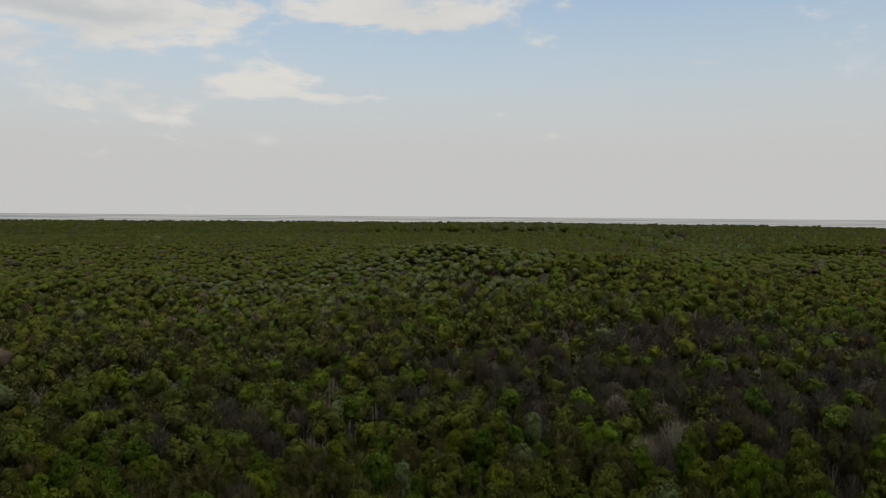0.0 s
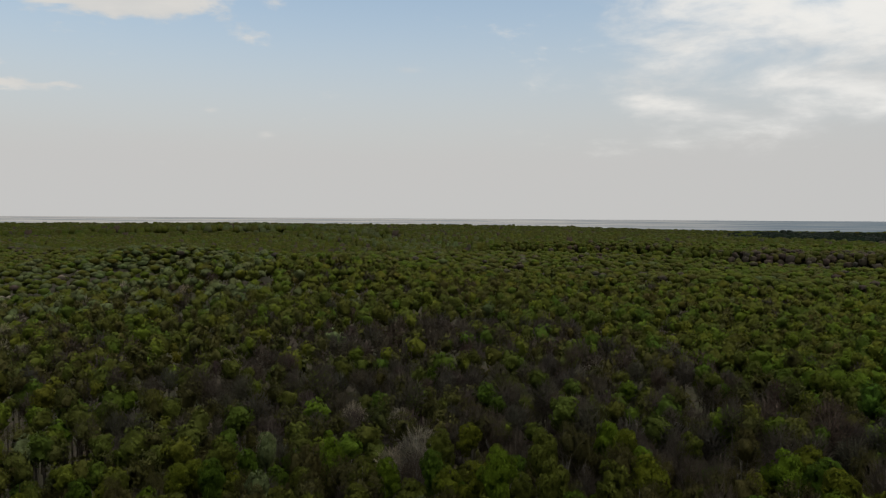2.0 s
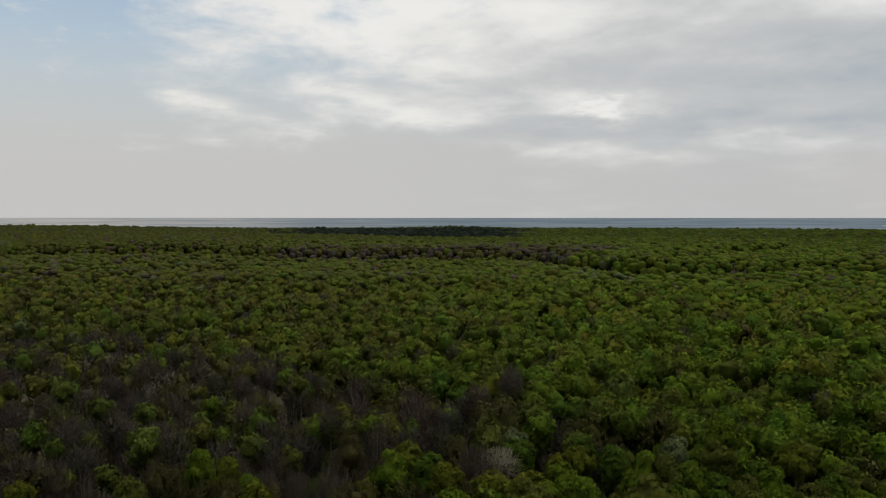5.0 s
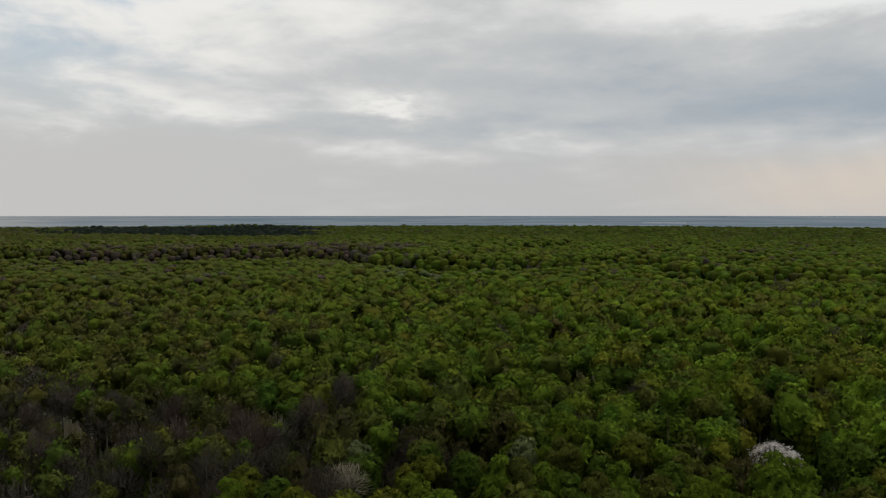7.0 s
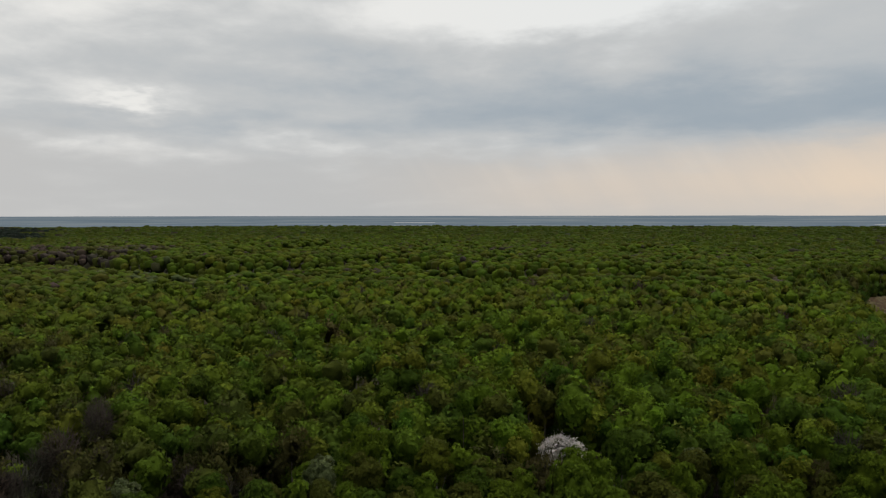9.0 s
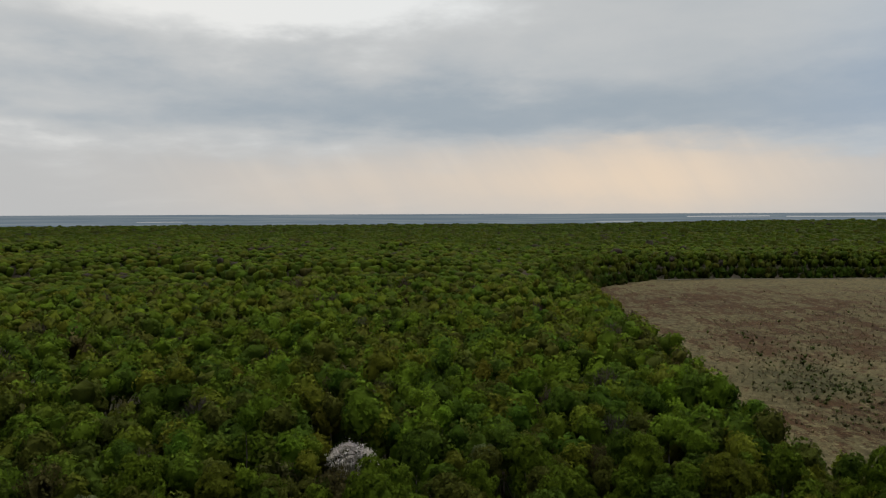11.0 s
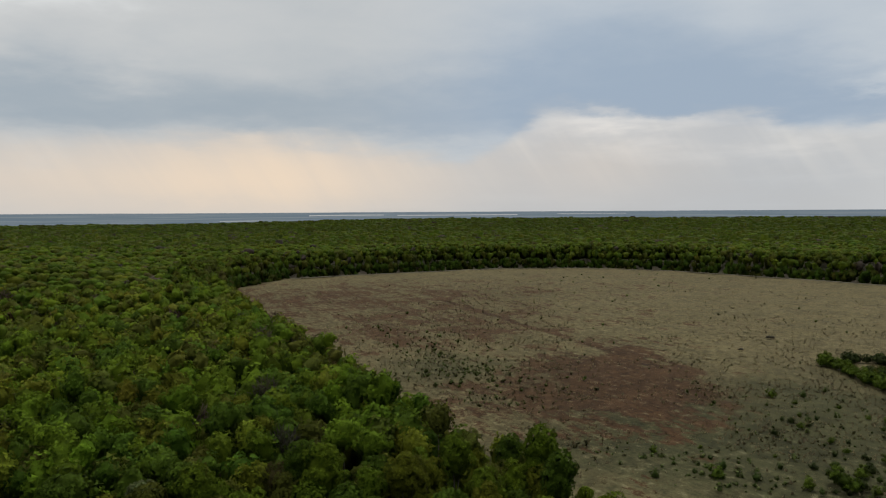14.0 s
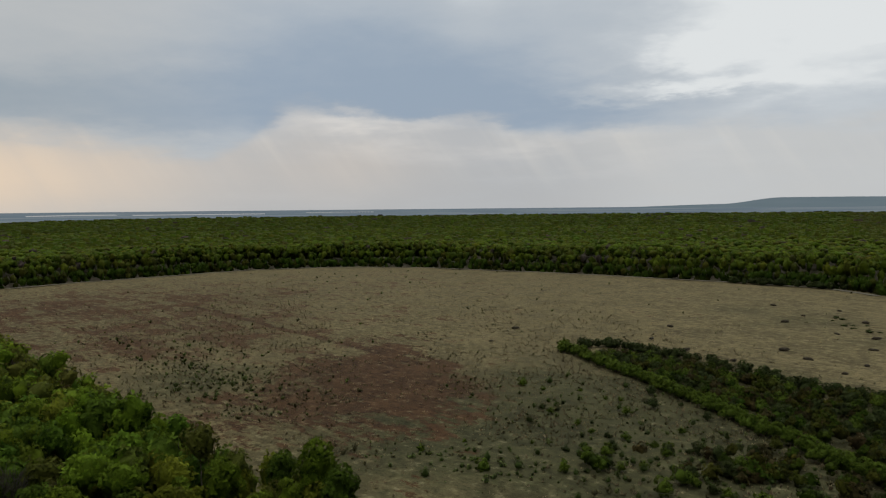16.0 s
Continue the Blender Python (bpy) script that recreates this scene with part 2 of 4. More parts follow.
def dry_field(g):
    p = place(g)
    x, y, _ = g.xyz(p)
    # along and across the old plough lines
    c, s = math.cos(radians(FIELD_TURN)), math.sin(radians(FIELD_TURN))
    u = g.m("ADD", g.mul(x, c), g.mul(y, s))
    v = g.m("SUBTRACT", g.mul(y, c), g.mul(x, s))
    rows = g.join(g.mul(u, 0.012), g.mul(v, 0.075), 0.0)
    streak = g.noise(rows, 1.0, 6.0, 0.65, 0.5)
    patch = g.noise(p, 0.012, 5.0, 0.6, 0.4)
    tuft = g.noise(g.join(g.mul(u, 0.28), g.mul(v, 0.34), 0.0), 1.0, 7.0, 0.75)
    fine = g.noise(p, 0.9, 6.0, 0.75)

    def around(x0, y0, r):
        d = g.m("SQRT", g.m("ADD", g.m("POWER", g.m("ABSOLUTE", g.m("SUBTRACT", x, x0)), 2.0), g.m("POWER", g.m("ABSOLUTE", g.m("SUBTRACT", y, y0)), 2.0)))
        return g.step(d, r, 0.0)

    clump = g.noise(p, 0.055, 8.0, 0.72, 0.3)
    speck = g.noise(g.join(g.mul(u, 0.16), g.mul(v, 0.22), 3.0), 1.0, 7.0, 0.8)
    drill = g.noise(g.join(g.mul(u, 0.035), g.mul(v, 0.33), 7.0), 1.0, 6.0, 0.7, 0.4)
    tone = g.add(g.mul(tuft, 0.4), g.mul(clump, 0.25), g.mul(speck, 0.2), g.mul(drill, 0.15))
    straw = g.mix(g.step(tone, 0.40, 0.60), (0.058, 0.048, 0.022), (0.190, 0.156, 0.074))
    olive = g.mix(g.step(tone, 0.40, 0.60), (0.026, 0.026, 0.011), (0.080, 0.078, 0.033))
    brown = g.mix(g.step(tone, 0.40, 0.64), (0.021, 0.0105, 0.0048), (0.100, 0.052, 0.023))
    green = g.add(around(75, -125, 120), g.mul(around(60, -300, 160), 0.25), g.mul(g.m("SUBTRACT", patch, 0.5), 1.6), g.mul(g.m("SUBTRACT", speck, 0.5), 1.2),
                  g.mul(around(205, -130, 45), 0.5))
    col = g.mix(g.step(green, 0.1, 0.75), straw, olive)
    # bared soil in ragged patches and thin plough lines
    line = g.m("ABSOLUTE", g.add(g.mul(g.m("SUBTRACT", x, 160.0), 0.412), g.mul(g.m("ADD", y, 178.0), 0.911), g.mul(g.m("SUBTRACT", clump, 0.5), 9.0)))
    plough = g.mul(g.mul(g.step(line, 3.4, 0.6), g.step(x, 125, 160)), g.step(x, 380, 330))
    red = g.add(g.mul(around(147, -127, 80), 0.72), g.mul(around(168, -170, 46), 0.46), g.mul(around(184, -208, 34), 0.30), g.mul(around(132, -150, 26), 0.25), g.mul(around(250, -175, 130), 0.26),
                g.mul(around(400, -205, 240), 0.46), g.mul(around(330, -400, 240), 0.2), g.mul(around(190, -280, 70), 0.18),
                g.mul(streak, 0.75), -0.1, g.mul(g.m("SUBTRACT", drill, 0.5), 1.2), g.mul(g.m("SUBTRACT", clump, 0.5), 2.2), g.mul(g.m("SUBTRACT", speck, 0.5), 1.5),
                g.mul(g.m("SUBTRACT", fine, 0.5), 0.6), g.mul(around(60, -150, 95), -0.3), g.mul(around(205, -130, 34), -0.35), g.mul(plough, 0.34))
    col = g.mix(g.step(red, 0.64, 0.73, 0.0, 0.95), col, brown)
    col = g.mix(g.step(tuft, 0.56, 0.65, 0.0, 0.55), col, (0.205, 0.18, 0.105))
    col = g.mix(g.step(speck, 0.58, 0.66, 0.0, 0.6), col, g.mix(1.0, col, (0.45, 0.58, 0.38), "MULTIPLY"))
    col = g.mix(g.step(drill, 0.52, 0.62, 0.0, 0.3), col, g.mix(1.0, col, (0.6, 0.56, 0.5), "MULTIPLY"))
    col = g.mix(g.step(fine, 0.4, 0.66, 0.0, 0.7), col, g.mix(1.0, col, (0.45, 0.43, 0.40), "MULTIPLY"))
    col = g.mix(1.0, col, (0.64, 0.64, 0.64), "MULTIPLY")
    return principled(g, col, 0.95, (fine, 0.6, 0.25), 0.05)


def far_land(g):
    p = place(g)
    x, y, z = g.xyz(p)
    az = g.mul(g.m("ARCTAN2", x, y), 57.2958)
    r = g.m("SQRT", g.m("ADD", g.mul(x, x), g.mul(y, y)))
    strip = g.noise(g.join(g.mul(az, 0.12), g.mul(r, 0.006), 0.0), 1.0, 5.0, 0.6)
    # haze and sun are painted in: blue-grey land that glows, paler northward
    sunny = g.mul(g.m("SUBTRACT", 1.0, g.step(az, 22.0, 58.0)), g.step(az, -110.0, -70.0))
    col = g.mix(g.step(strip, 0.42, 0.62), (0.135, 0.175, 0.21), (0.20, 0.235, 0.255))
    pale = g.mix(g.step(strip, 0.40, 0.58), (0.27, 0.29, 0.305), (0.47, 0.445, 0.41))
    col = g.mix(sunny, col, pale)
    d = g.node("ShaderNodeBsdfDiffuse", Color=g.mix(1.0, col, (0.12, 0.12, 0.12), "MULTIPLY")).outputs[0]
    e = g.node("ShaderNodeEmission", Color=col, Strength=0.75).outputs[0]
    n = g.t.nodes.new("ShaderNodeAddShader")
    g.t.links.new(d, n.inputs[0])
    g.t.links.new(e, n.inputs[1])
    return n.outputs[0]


def far_water(g):
    # bright sky in the water, painted as a flat pale glow
    return g.node("ShaderNodeEmission", Color=(0.56, 0.57, 0.57), Strength=0.75).outputs[0]


FIELD_TURN = -22.0


def worn_track(g):
    n = g.noise(place(g), 0.5, 5.0)
    return principled(g, g.mix(n, (0.05, 0.046, 0.033), (0.105, 0.095, 0.07)), 0.95, (n, 0.6, 0.2), 0.05)


TRACK = material("worn_track", worn_track)
FOLIAGE = material("spring_foliage", foliage)
BARK, PALE_BARK = material("bark", bark), material("pale_bark", pale_bark)
FLOOR, FIELD = material("forest_floor", forest_floor), material("dry_field", dry_field)
FAR, WATER = material("hazy_distance", far_land), material("far_water", far_water)

# ---- plan ----
rng = np.random.default_rng(7)
OUTLINE = np.array([(-60, 12), (20, -10), (90, -38), (110, -46), (141, -58), (175, -71), (221, -86), (300, -117), (375, -146), (412, -162), (495, -208),
                    (537, -278), (528, -332), (509, -389), (486, -468), (429, -523), (353, -545), (281, -538), (220, -532), (150, -516),
                    (92, -503), (31, -481), (6, -449), (-60, -420), (-160, -380), (-200, -200), (-150, -30)], float)


def smooth(v, lo, hi):
    t = np.clip((v - lo) / (hi - lo), 0, 1)
    return t * t * (3 - 2 * t)


def hump(x, y, x0, y0, sx, sy, turn=0.0):
    c, s = math.cos(radians(turn)), math.sin(radians(turn))
    u, v = (x - x0) * c + (y - y0) * s, (y - y0) * c - (x - x0) * s
    return np.exp(-(u / sx) ** 2 - (v / sy) ** 2)


def within(ring, x, y):
    """Which points lie inside a closed outline."""
    x, y = np.asarray(x, float), np.asarray(y, float)
    inside = np.zeros(x.shape, bool)
    for (x0, y0), (x1, y1) in zip(ring, np.roll(ring, -1, 0)):
        if y0 != y1:
            inside ^= ((y0 > y) != (y1 > y)) & (x < (x1 - x0) * (y - y0) / (y1 - y0) + x0)
    return inside


# near lip of the winding valley, from the far north to the corner of the field
VALLEY = np.array([(230, 1500), (255, 1250), (282, 1046), (272, 870), (310, 800), (345, 735), (407, 663), (428, 583), (418, 512), (442, 465), (485, 405), (533, 362),
                   (538, 315), (478, 250), (436, 193), (489, 150), (524, 84), (472, 57), (398, 32), (418, 12), (455, -2), (436, -56), (440, -95), (420, -160)], float)


def valley(x, y):
    """Distance beyond the lip of the valley (negative on the near side), and how far north its nearest point lies."""
    x, y = np.asarray(x, float), np.asarray(y, float)
    best, north = np.full(x.shape, 1e9), np.zeros(x.shape)
    for (x0, y0), (x1, y1) in zip(VALLEY, VALLEY[1:]):
        dx, dy = x1 - x0, y1 - y0
        t = np.clip(((x - x0) * dx + (y - y0) * dy) / (dx * dx + dy * dy), 0, 1)
        d = np.hypot(x - x0 - t * dx, y - y0 - t * dy)
        near = d < best
        best = np.where(near, d, best)
        north = np.where(near, y0 + t * dy, north)
    return best * np.where(within(np.concatenate([VALLEY, [(-3000, -160), (-3000, 1500)]]), x, y), -1.0, 1.0), north


def bearing(x, y):
    return np.degrees(np.arctan2(x, y))


def ground_z(x, y):
    """Height of the land: flat by the field, a wooded hill and a valley to the north, rolling ridges far off."""
    x, y = np.asarray(x, float), np.asarray(y, float)
    r = np.hypot(x, y)
    z = 8.5 * hump(x, y, 70, 370, 75, 150, -12) + 5 * hump(x, y, 230, 560, 130, 130)
    z += -8.0 * hump(x, y, -80, 310, 60, 110) - 6.0 * hump(x, y, -10, 140, 60, 34) - 3 * hump(x, y, 45, 165, 40, 30)
    z += 13 * hump(x, y, 2, 515, 66, 42) + 7 * hump(x, y, 22, 338, 38, 26) - 5 * hump(x, y, -20, 425, 60, 26)
    past, up_north = valley(x, y)
    rise = 5.5 * smooth(up_north, -120, -50) + 3.5 * smooth(up_north, 120, 260)
    z += rise * smooth(past, 6, 34) * (1 - 0.75 * smooth(past, 170, 700)) - 3 * np.exp(-((past - 9) / 9) ** 2) * smooth(up_north, -140, -60)
    z -= 16 * np.exp(-((past - 110) / 80) ** 2) * smooth(up_north, 790, 900) * (1 - smooth(y, 1250, 1450))
    firs = smooth(bearing(x, y), 34, 46) * (1 - smooth(bearing(x, y), 55, 62))
    z += firs * (8 * smooth(r, 1400, 1460) * (1 - smooth(r, 1850, 2150)) - 4 * np.exp(-((r - 1330) / 60) ** 2))
    north = smooth(y - 0.2 * x, 100, 500)
    z += north * (1 - smooth(r, 1500, 2300)) * (5.0 * np.sin(x / 170 + 0.6) * np.sin(y / 230 + 0.4) - 9 * hump(x, y, 260, 900, 220, 110, 20))
    far = smooth(r, 700, 1600) * (1 - smooth(r, 2000, 2500))
    z += far * (2.0 * np.sin(x / 310 + 1.0) + 1.8 * np.cos(y / 270 + x / 600))
    az = np.degrees(np.arctan2(x, y))
    low = smooth(az, 22, 45) * (1 - smooth(az, 112, 132))
    up = (13.0 * (1 - low) - 1.5) * smooth(r, 1300, 2400)
    z += up + (50.5 - up) * smooth(r, 2350, 5300) / 0.9725
    z -= 1.5 * in_field(x, y)
    return z


def in_field(x, y):
    return within(OUTLINE, x, y)


def edge_distance(x, y):
    best = np.full(np.shape(x), 1e9)
    for (x0, y0), (x1, y1) in zip(OUTLINE, np.roll(OUTLINE, -1, 0)):
        dx, dy = x1 - x0, y1 - y0
        t = np.clip(((x - x0) * dx + (y - y0) * dy) / (dx * dx + dy * dy), 0, 1)
        best = np.minimum(best, np.hypot(x - x0 - t * dx, y - y0 - t * dy))
    return best


def mesh_of(name, verts, tris, mat, tint=None, lean=None, flat=True):
    me = bpy.data.meshes.new(name)
    verts, tris = np.asarray(verts, np.float32), np.asarray(tris, np.int32)
    me.vertices.add(len(verts))
    me.vertices.foreach_set("co", verts.ravel())
    k = tris.shape[1]
    me.loops.add(tris.size)
    me.loops.foreach_set("vertex_index", tris.ravel())
    me.polygons.add(len(tris))
    me.polygons.foreach_set("loop_start", np.arange(0, tris.size, k, dtype=np.int32))
    me.polygons.foreach_set("use_smooth", np.full(len(tris), not flat))
    me.update(calc_edges=True)
    if tint is not None:
        a = me.attributes.new("tint", "FLOAT_COLOR", "POINT")
        a.data.foreach_set("color", np.column_stack([tint, np.ones(len(verts))]).astype(np.float32).ravel())
    if lean is not None:
        a = me.attributes.new("lean", "FLOAT_VECTOR", "POINT")
        a.data.foreach_set("vector", np.asarray(lean, np.float32).ravel())
    me.materials.append(mat)
    return me


# ---- ground, field, distance ----
def polar_sheet(name, radii, n, mat, label, category, a0=0.0, a1=360.0, height=ground_z):
    full = a1 - a0 >= 360
    ang = np.radians(np.linspace(a0, a1, n, endpoint=not full))
    rr, aa = np.meshgrid(radii, ang, indexing="ij")
    x, y = rr * np.sin(aa), rr * np.cos(aa)
    v = np.stack([x, y, height(x, y)], -1).reshape(-1, 3)
    i, j = np.meshgrid(np.arange(len(radii) - 1), np.arange(n if full else n - 1), indexing="ij")
    a, b = i * n + j, i * n + (j + 1) % n
    q = np.stack([a, b, b + n, a + n], -1).reshape(-1, 4)
    return tagged(new(name, mesh_of(name, v, q[:, ::-1], mat, flat=False)), label, category, kind="structure")


polar_sheet("ground", np.concatenate([np.arange(0.02, 400, 12.0), np.arange(400, 1200, 25.0), np.arange(1200, 2701, 60.0)]), 220, FLOOR,
            "dark leaf-littered forest floor with gentle hills", "ground")
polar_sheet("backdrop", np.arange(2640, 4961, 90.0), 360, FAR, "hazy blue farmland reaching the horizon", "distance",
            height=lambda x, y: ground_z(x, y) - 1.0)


def field_sheet():
    xs, ys = np.arange(-210, 546, 5.0), np.arange(-560, 30, 5.0)
    gx, gy = np.meshgrid(xs, ys, indexing="ij")
    gz = 0.25 + 0.25 * np.sin(gx / 9) * np.sin(gy / 11) + 0.2 * np.sin(gx / 31 + gy / 47)
    n = len(ys)
    keep = in_field(gx, gy) | (edge_distance(gx, gy) < 9)
    i, j = np.meshgrid(np.arange(len(xs) - 1), np.arange(n - 1), indexing="ij")
    ok = keep[:-1, :-1] & keep[1:, :-1] & keep[:-1, 1:] & keep[1:, 1:]
    a = (i * n + j)[ok]
    q = np.stack([a, a + n, a + n + 1, a + 1], -1)
    v = np.stack([gx, gy, gz], -1).reshape(-1, 3)
    used = np.unique(q)
    back = np.zeros(len(v), int)
    back[used] = np.arange(len(used))
    tagged(new("field", mesh_of("field", v[used], back[q], FIELD, flat=False)), "dry straw-coloured fallow field with brown patches", "field", kind="structure")


field_sheet()


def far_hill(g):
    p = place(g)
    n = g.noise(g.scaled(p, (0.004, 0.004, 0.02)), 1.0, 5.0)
    # blue of the haze painted on; the hill glows instead of taking light
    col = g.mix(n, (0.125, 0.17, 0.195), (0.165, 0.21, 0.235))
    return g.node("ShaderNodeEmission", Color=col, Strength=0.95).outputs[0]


def hill_height(x, y):
    az = np.degrees(np.arctan2(x, y)) % 360
    rise = smooth(np.hypot(x, y), 4300, 4800)
    return ground_z(x, y) - 2 + rise * (14 * smooth(az, 165.0, 173.0) + 36 * smooth(az, 172.4, 176.4)) * (1 - 0.4 * smooth(az, 177.0, 200.0))


polar_sheet("hill", np.linspace(4300, 4920, 9), 90, material("hazy_hill", far_hill), "long wooded hill on the horizon, blue with painted haze", "hill", 160.0, 205.0, height=hill_height)
for a0, a1, r0, r1 in ((123.5, 129, 3900, 4050), (130, 139, 3800, 3950), (117, 120, 3300, 3360), (84, 87, 3500, 3560), (-17, -11, 2760, 2900), (31, 33, 3200, 3290),
                       (142, 147, 4000, 4080), (98, 99.5, 3000, 3040)):
    polar_sheet("lake", np.linspace(r0, r1, 3), 12, WATER, "distant pale strip of water", "lake", a0, a1, height=lambda x, y: ground_z(x, y) + 0.5)

# ---- tree shapes ----
def ico(level):
    bm = bmesh.new()
    bmesh.ops.create_icosphere(bm, subdivisions=level, radius=1.0)
    v = np.array([p.co for p in bm.verts])
    f = np.array([[p.index for p in q.verts] for q in bm.faces])
    bm.free()
    return v, f


def leaves(points, normals, size, r, tilt):
    """Loose three-cornered sprays of leaves."""
    n = len(points)
    nn = normals + r.normal(0, tilt, (n, 3))
    nn /= np.linalg.norm(nn, axis=1)[:, None]
    u = np.cross(nn, r.normal(0, 1, (n, 3)))
    u /= np.linalg.norm(u, axis=1)[:, None] + 1e-9
    w = np.cross(nn, u)
    a = r.uniform(0, 6.28, (n, 1)) + np.array([0, 2.1, 4.2]) + r.uniform(-0.5, 0.5, (n, 3))
    s = size * r.uniform(0.55, 1.5, (n, 3))
    v = points[:, None] + (np.cos(a) * s)[..., None] * u[:, None] + (np.sin(a) * s)[..., None] * w[:, None]
    return v.reshape(-1, 3), np.arange(n * 3).reshape(-1, 3)


def unit(v):
    return v / (np.linalg.norm(v, axis=1)[:, None] + 1e-9)


def leafy(r, count, size, core, lobes=13, tall=1.1, low=-0.6, tilt=0.5, fluff=0.14, hollow=0.87, small=(0.15, 0.26), wild=0.22):
    """A domed crown of radius 1 about the origin: a few boughs, each a cauliflower of small lobes of leaf sprays, round a lobed core.
    Gives verts, tris, tone, and the way that each leaf leans."""
    nb = r.integers(4, 7)
    big = unit(r.normal(0, 1, (nb, 3)) * (1, 1, 0.8)) * r.uniform(0.22, 0.42, (nb, 1))
    big[0] = (0, 0, 0.32)
    wide_big = r.uniform(0.46, 0.6, nb)
    which = r.integers(0, nb, lobes * 4)
    way = unit(r.normal(0, 1, (lobes * 4, 3)) + (0, 0, 0.3))
    c = big[which] + way * wide_big[which][:, None] * 0.78
    free = (np.linalg.norm(c[:, None] - big[None], axis=2) > wide_big[None] * 0.7).all(1)
    c, way = c[free][:lobes], way[free][:lobes]
    n = len(c)
    rad = r.uniform(*small, n)
    k = r.integers(0, n, count * 5)
    d = unit(r.normal(0, 1, (count * 5, 3)) + way[k] * 0.7 + (0, 0, 0.2))
    p = c[k] + d * rad[k][:, None] * (1 + fluff * r.normal(0, 0.8, (count * 5, 1)))
    inner = (np.linalg.norm(p[:, None] - c[None], axis=2) < rad[None] * 0.85).any(1)
    good = np.where(~inner & (p[:, 2] > low))[0][:count]
    p, d, k = p[good], d[good], k[good]
    lean = unit(d * 0.9 + way[k] * 0.5 + r.normal(0, wild, p.shape))
    v, t = leaves(p, lean, size, r, tilt)
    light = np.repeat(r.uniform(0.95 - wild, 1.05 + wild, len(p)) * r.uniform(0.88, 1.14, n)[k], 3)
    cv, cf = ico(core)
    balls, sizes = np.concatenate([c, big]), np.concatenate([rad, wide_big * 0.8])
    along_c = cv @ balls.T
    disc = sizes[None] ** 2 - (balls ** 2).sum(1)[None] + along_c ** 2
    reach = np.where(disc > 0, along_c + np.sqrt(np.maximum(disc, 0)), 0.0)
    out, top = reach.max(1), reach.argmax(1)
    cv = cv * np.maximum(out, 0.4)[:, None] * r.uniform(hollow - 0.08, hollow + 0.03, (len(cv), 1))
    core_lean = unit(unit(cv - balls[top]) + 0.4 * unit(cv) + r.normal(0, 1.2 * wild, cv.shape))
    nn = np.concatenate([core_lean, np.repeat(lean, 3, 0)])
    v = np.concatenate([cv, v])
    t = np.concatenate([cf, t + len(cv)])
    # a round top over a longer skirt that draws in
    high = v[:, 2] > 0
    wide = np.where(high, 1.0, 1.0 - 0.4 * np.clip(-v[:, 2], 0, 1) ** 1.4)[:, None]
    v = v * np.concatenate([wide, wide, np.where(high, 1.05, tall)[:, None]], 1) / 0.93
    # core tinted darker: the shade inside the crown, put into its colour
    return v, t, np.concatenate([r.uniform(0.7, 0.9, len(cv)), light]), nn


def twiggy(r, count, width, tall=1.15):
    """A leafless crown of radius 1: a rounded haze of fine outward twigs."""
    p = unit(r.normal(0, 1, (count, 3))) * (r.uniform(0.02, 0.8, (count, 1)) ** 0.45) * 0.85
    d = unit(p * (0.9, 0.9, 0.7) + (0, 0, 0.4) + r.normal(0, 0.3, (count, 3)))
    b = p + d * r.uniform(0.16, 0.42, (count, 1))
    side = unit(np.cross(d, r.normal(0, 1, (count, 3)))) * width
    v = np.stack([p - side, p + side, b], 1).reshape(-1, 3) * (1, 1, tall)
    t = np.arange(count * 3).reshape(-1, 3)
    return v, t, np.repeat(r.uniform(0.7, 1.35, count), 3), np.repeat(unit(unit(p) + (0, 0, 0.25) + r.normal(0, 0.3, p.shape)), 3, 0)


def budding(r, twigs, width, count, size, tall=1.4, core=1):
    """A thin crown: twigs that stand out of a loose mass of young leaves."""
    v, t, l, nn = twiggy(r, twigs, width, tall)
    q, f, m, o = leafy(r, count, size, core, 18, tall, -0.8, 0.8, 0.45, 0.74)
    return np.concatenate([v, q * (0.96, 0.96, 1.1)]), np.concatenate([t, f + len(v)]), np.concatenate([l * 0.85, m]), np.concatenate([nn, o])


def lump(r, count=22):
    """A far crown: a lobed low dome with loose sprays."""
    v, f = ico(1)
    c = unit(r.normal(0, 1, (5, 3)) + (0, 0, 0.5))
    v = v * (0.66 + 0.3 * np.clip((v @ c.T).max(1), 0, 1) ** 3)[:, None] * r.uniform(0.92, 1.08, (len(v), 1))
    d = unit(r.normal(0, 1, (count, 3)) + (0, 0, 0.7))
    q, t = leaves(d * r.uniform(0.75, 0.92, (count, 1)), d, 0.25, r, 0.3)
    f = f[v[f].mean(1)[:, 2] > -0.5]
    return (np.concatenate([v, q]), np.concatenate([f, t + len(v)]), np.concatenate([r.uniform(0.8, 1.0, len(v)), np.repeat(r.uniform(0.8, 1.25, count), 3)]),
            np.concatenate([unit(v), np.repeat(d, 3, 0)]))


def dome(r):
    """A very far crown: thirteen faces."""
    a = np.radians(np.arange(5) * 72) + r.uniform(0, 1)
    ring = np.stack([np.cos(a), np.sin(a), 0 * a - 4.5], 1) * r.uniform(0.85, 1.15, (5, 1))
    mid = np.stack([np.cos(a + 0.6) * 0.5, np.sin(a + 0.6) * 0.5, 0 * a + 0.75 + r.uniform(-0.3, 0.2, 5)], 1)
    v = np.concatenate([ring, mid])
    t = [(i, (i + 1) % 5, 5 + i) for i in range(5)] + [((i + 1) % 5, 5 + (i + 1) % 5, 5 + i) for i in range(5)] + [(5, 6, 7), (5, 7, 8), (5, 8, 9)]
    return v, np.array(t), r.uniform(0.8, 1.2, 10), unit(v * (1, 1, 0.3) + (0, 0, 0.6))


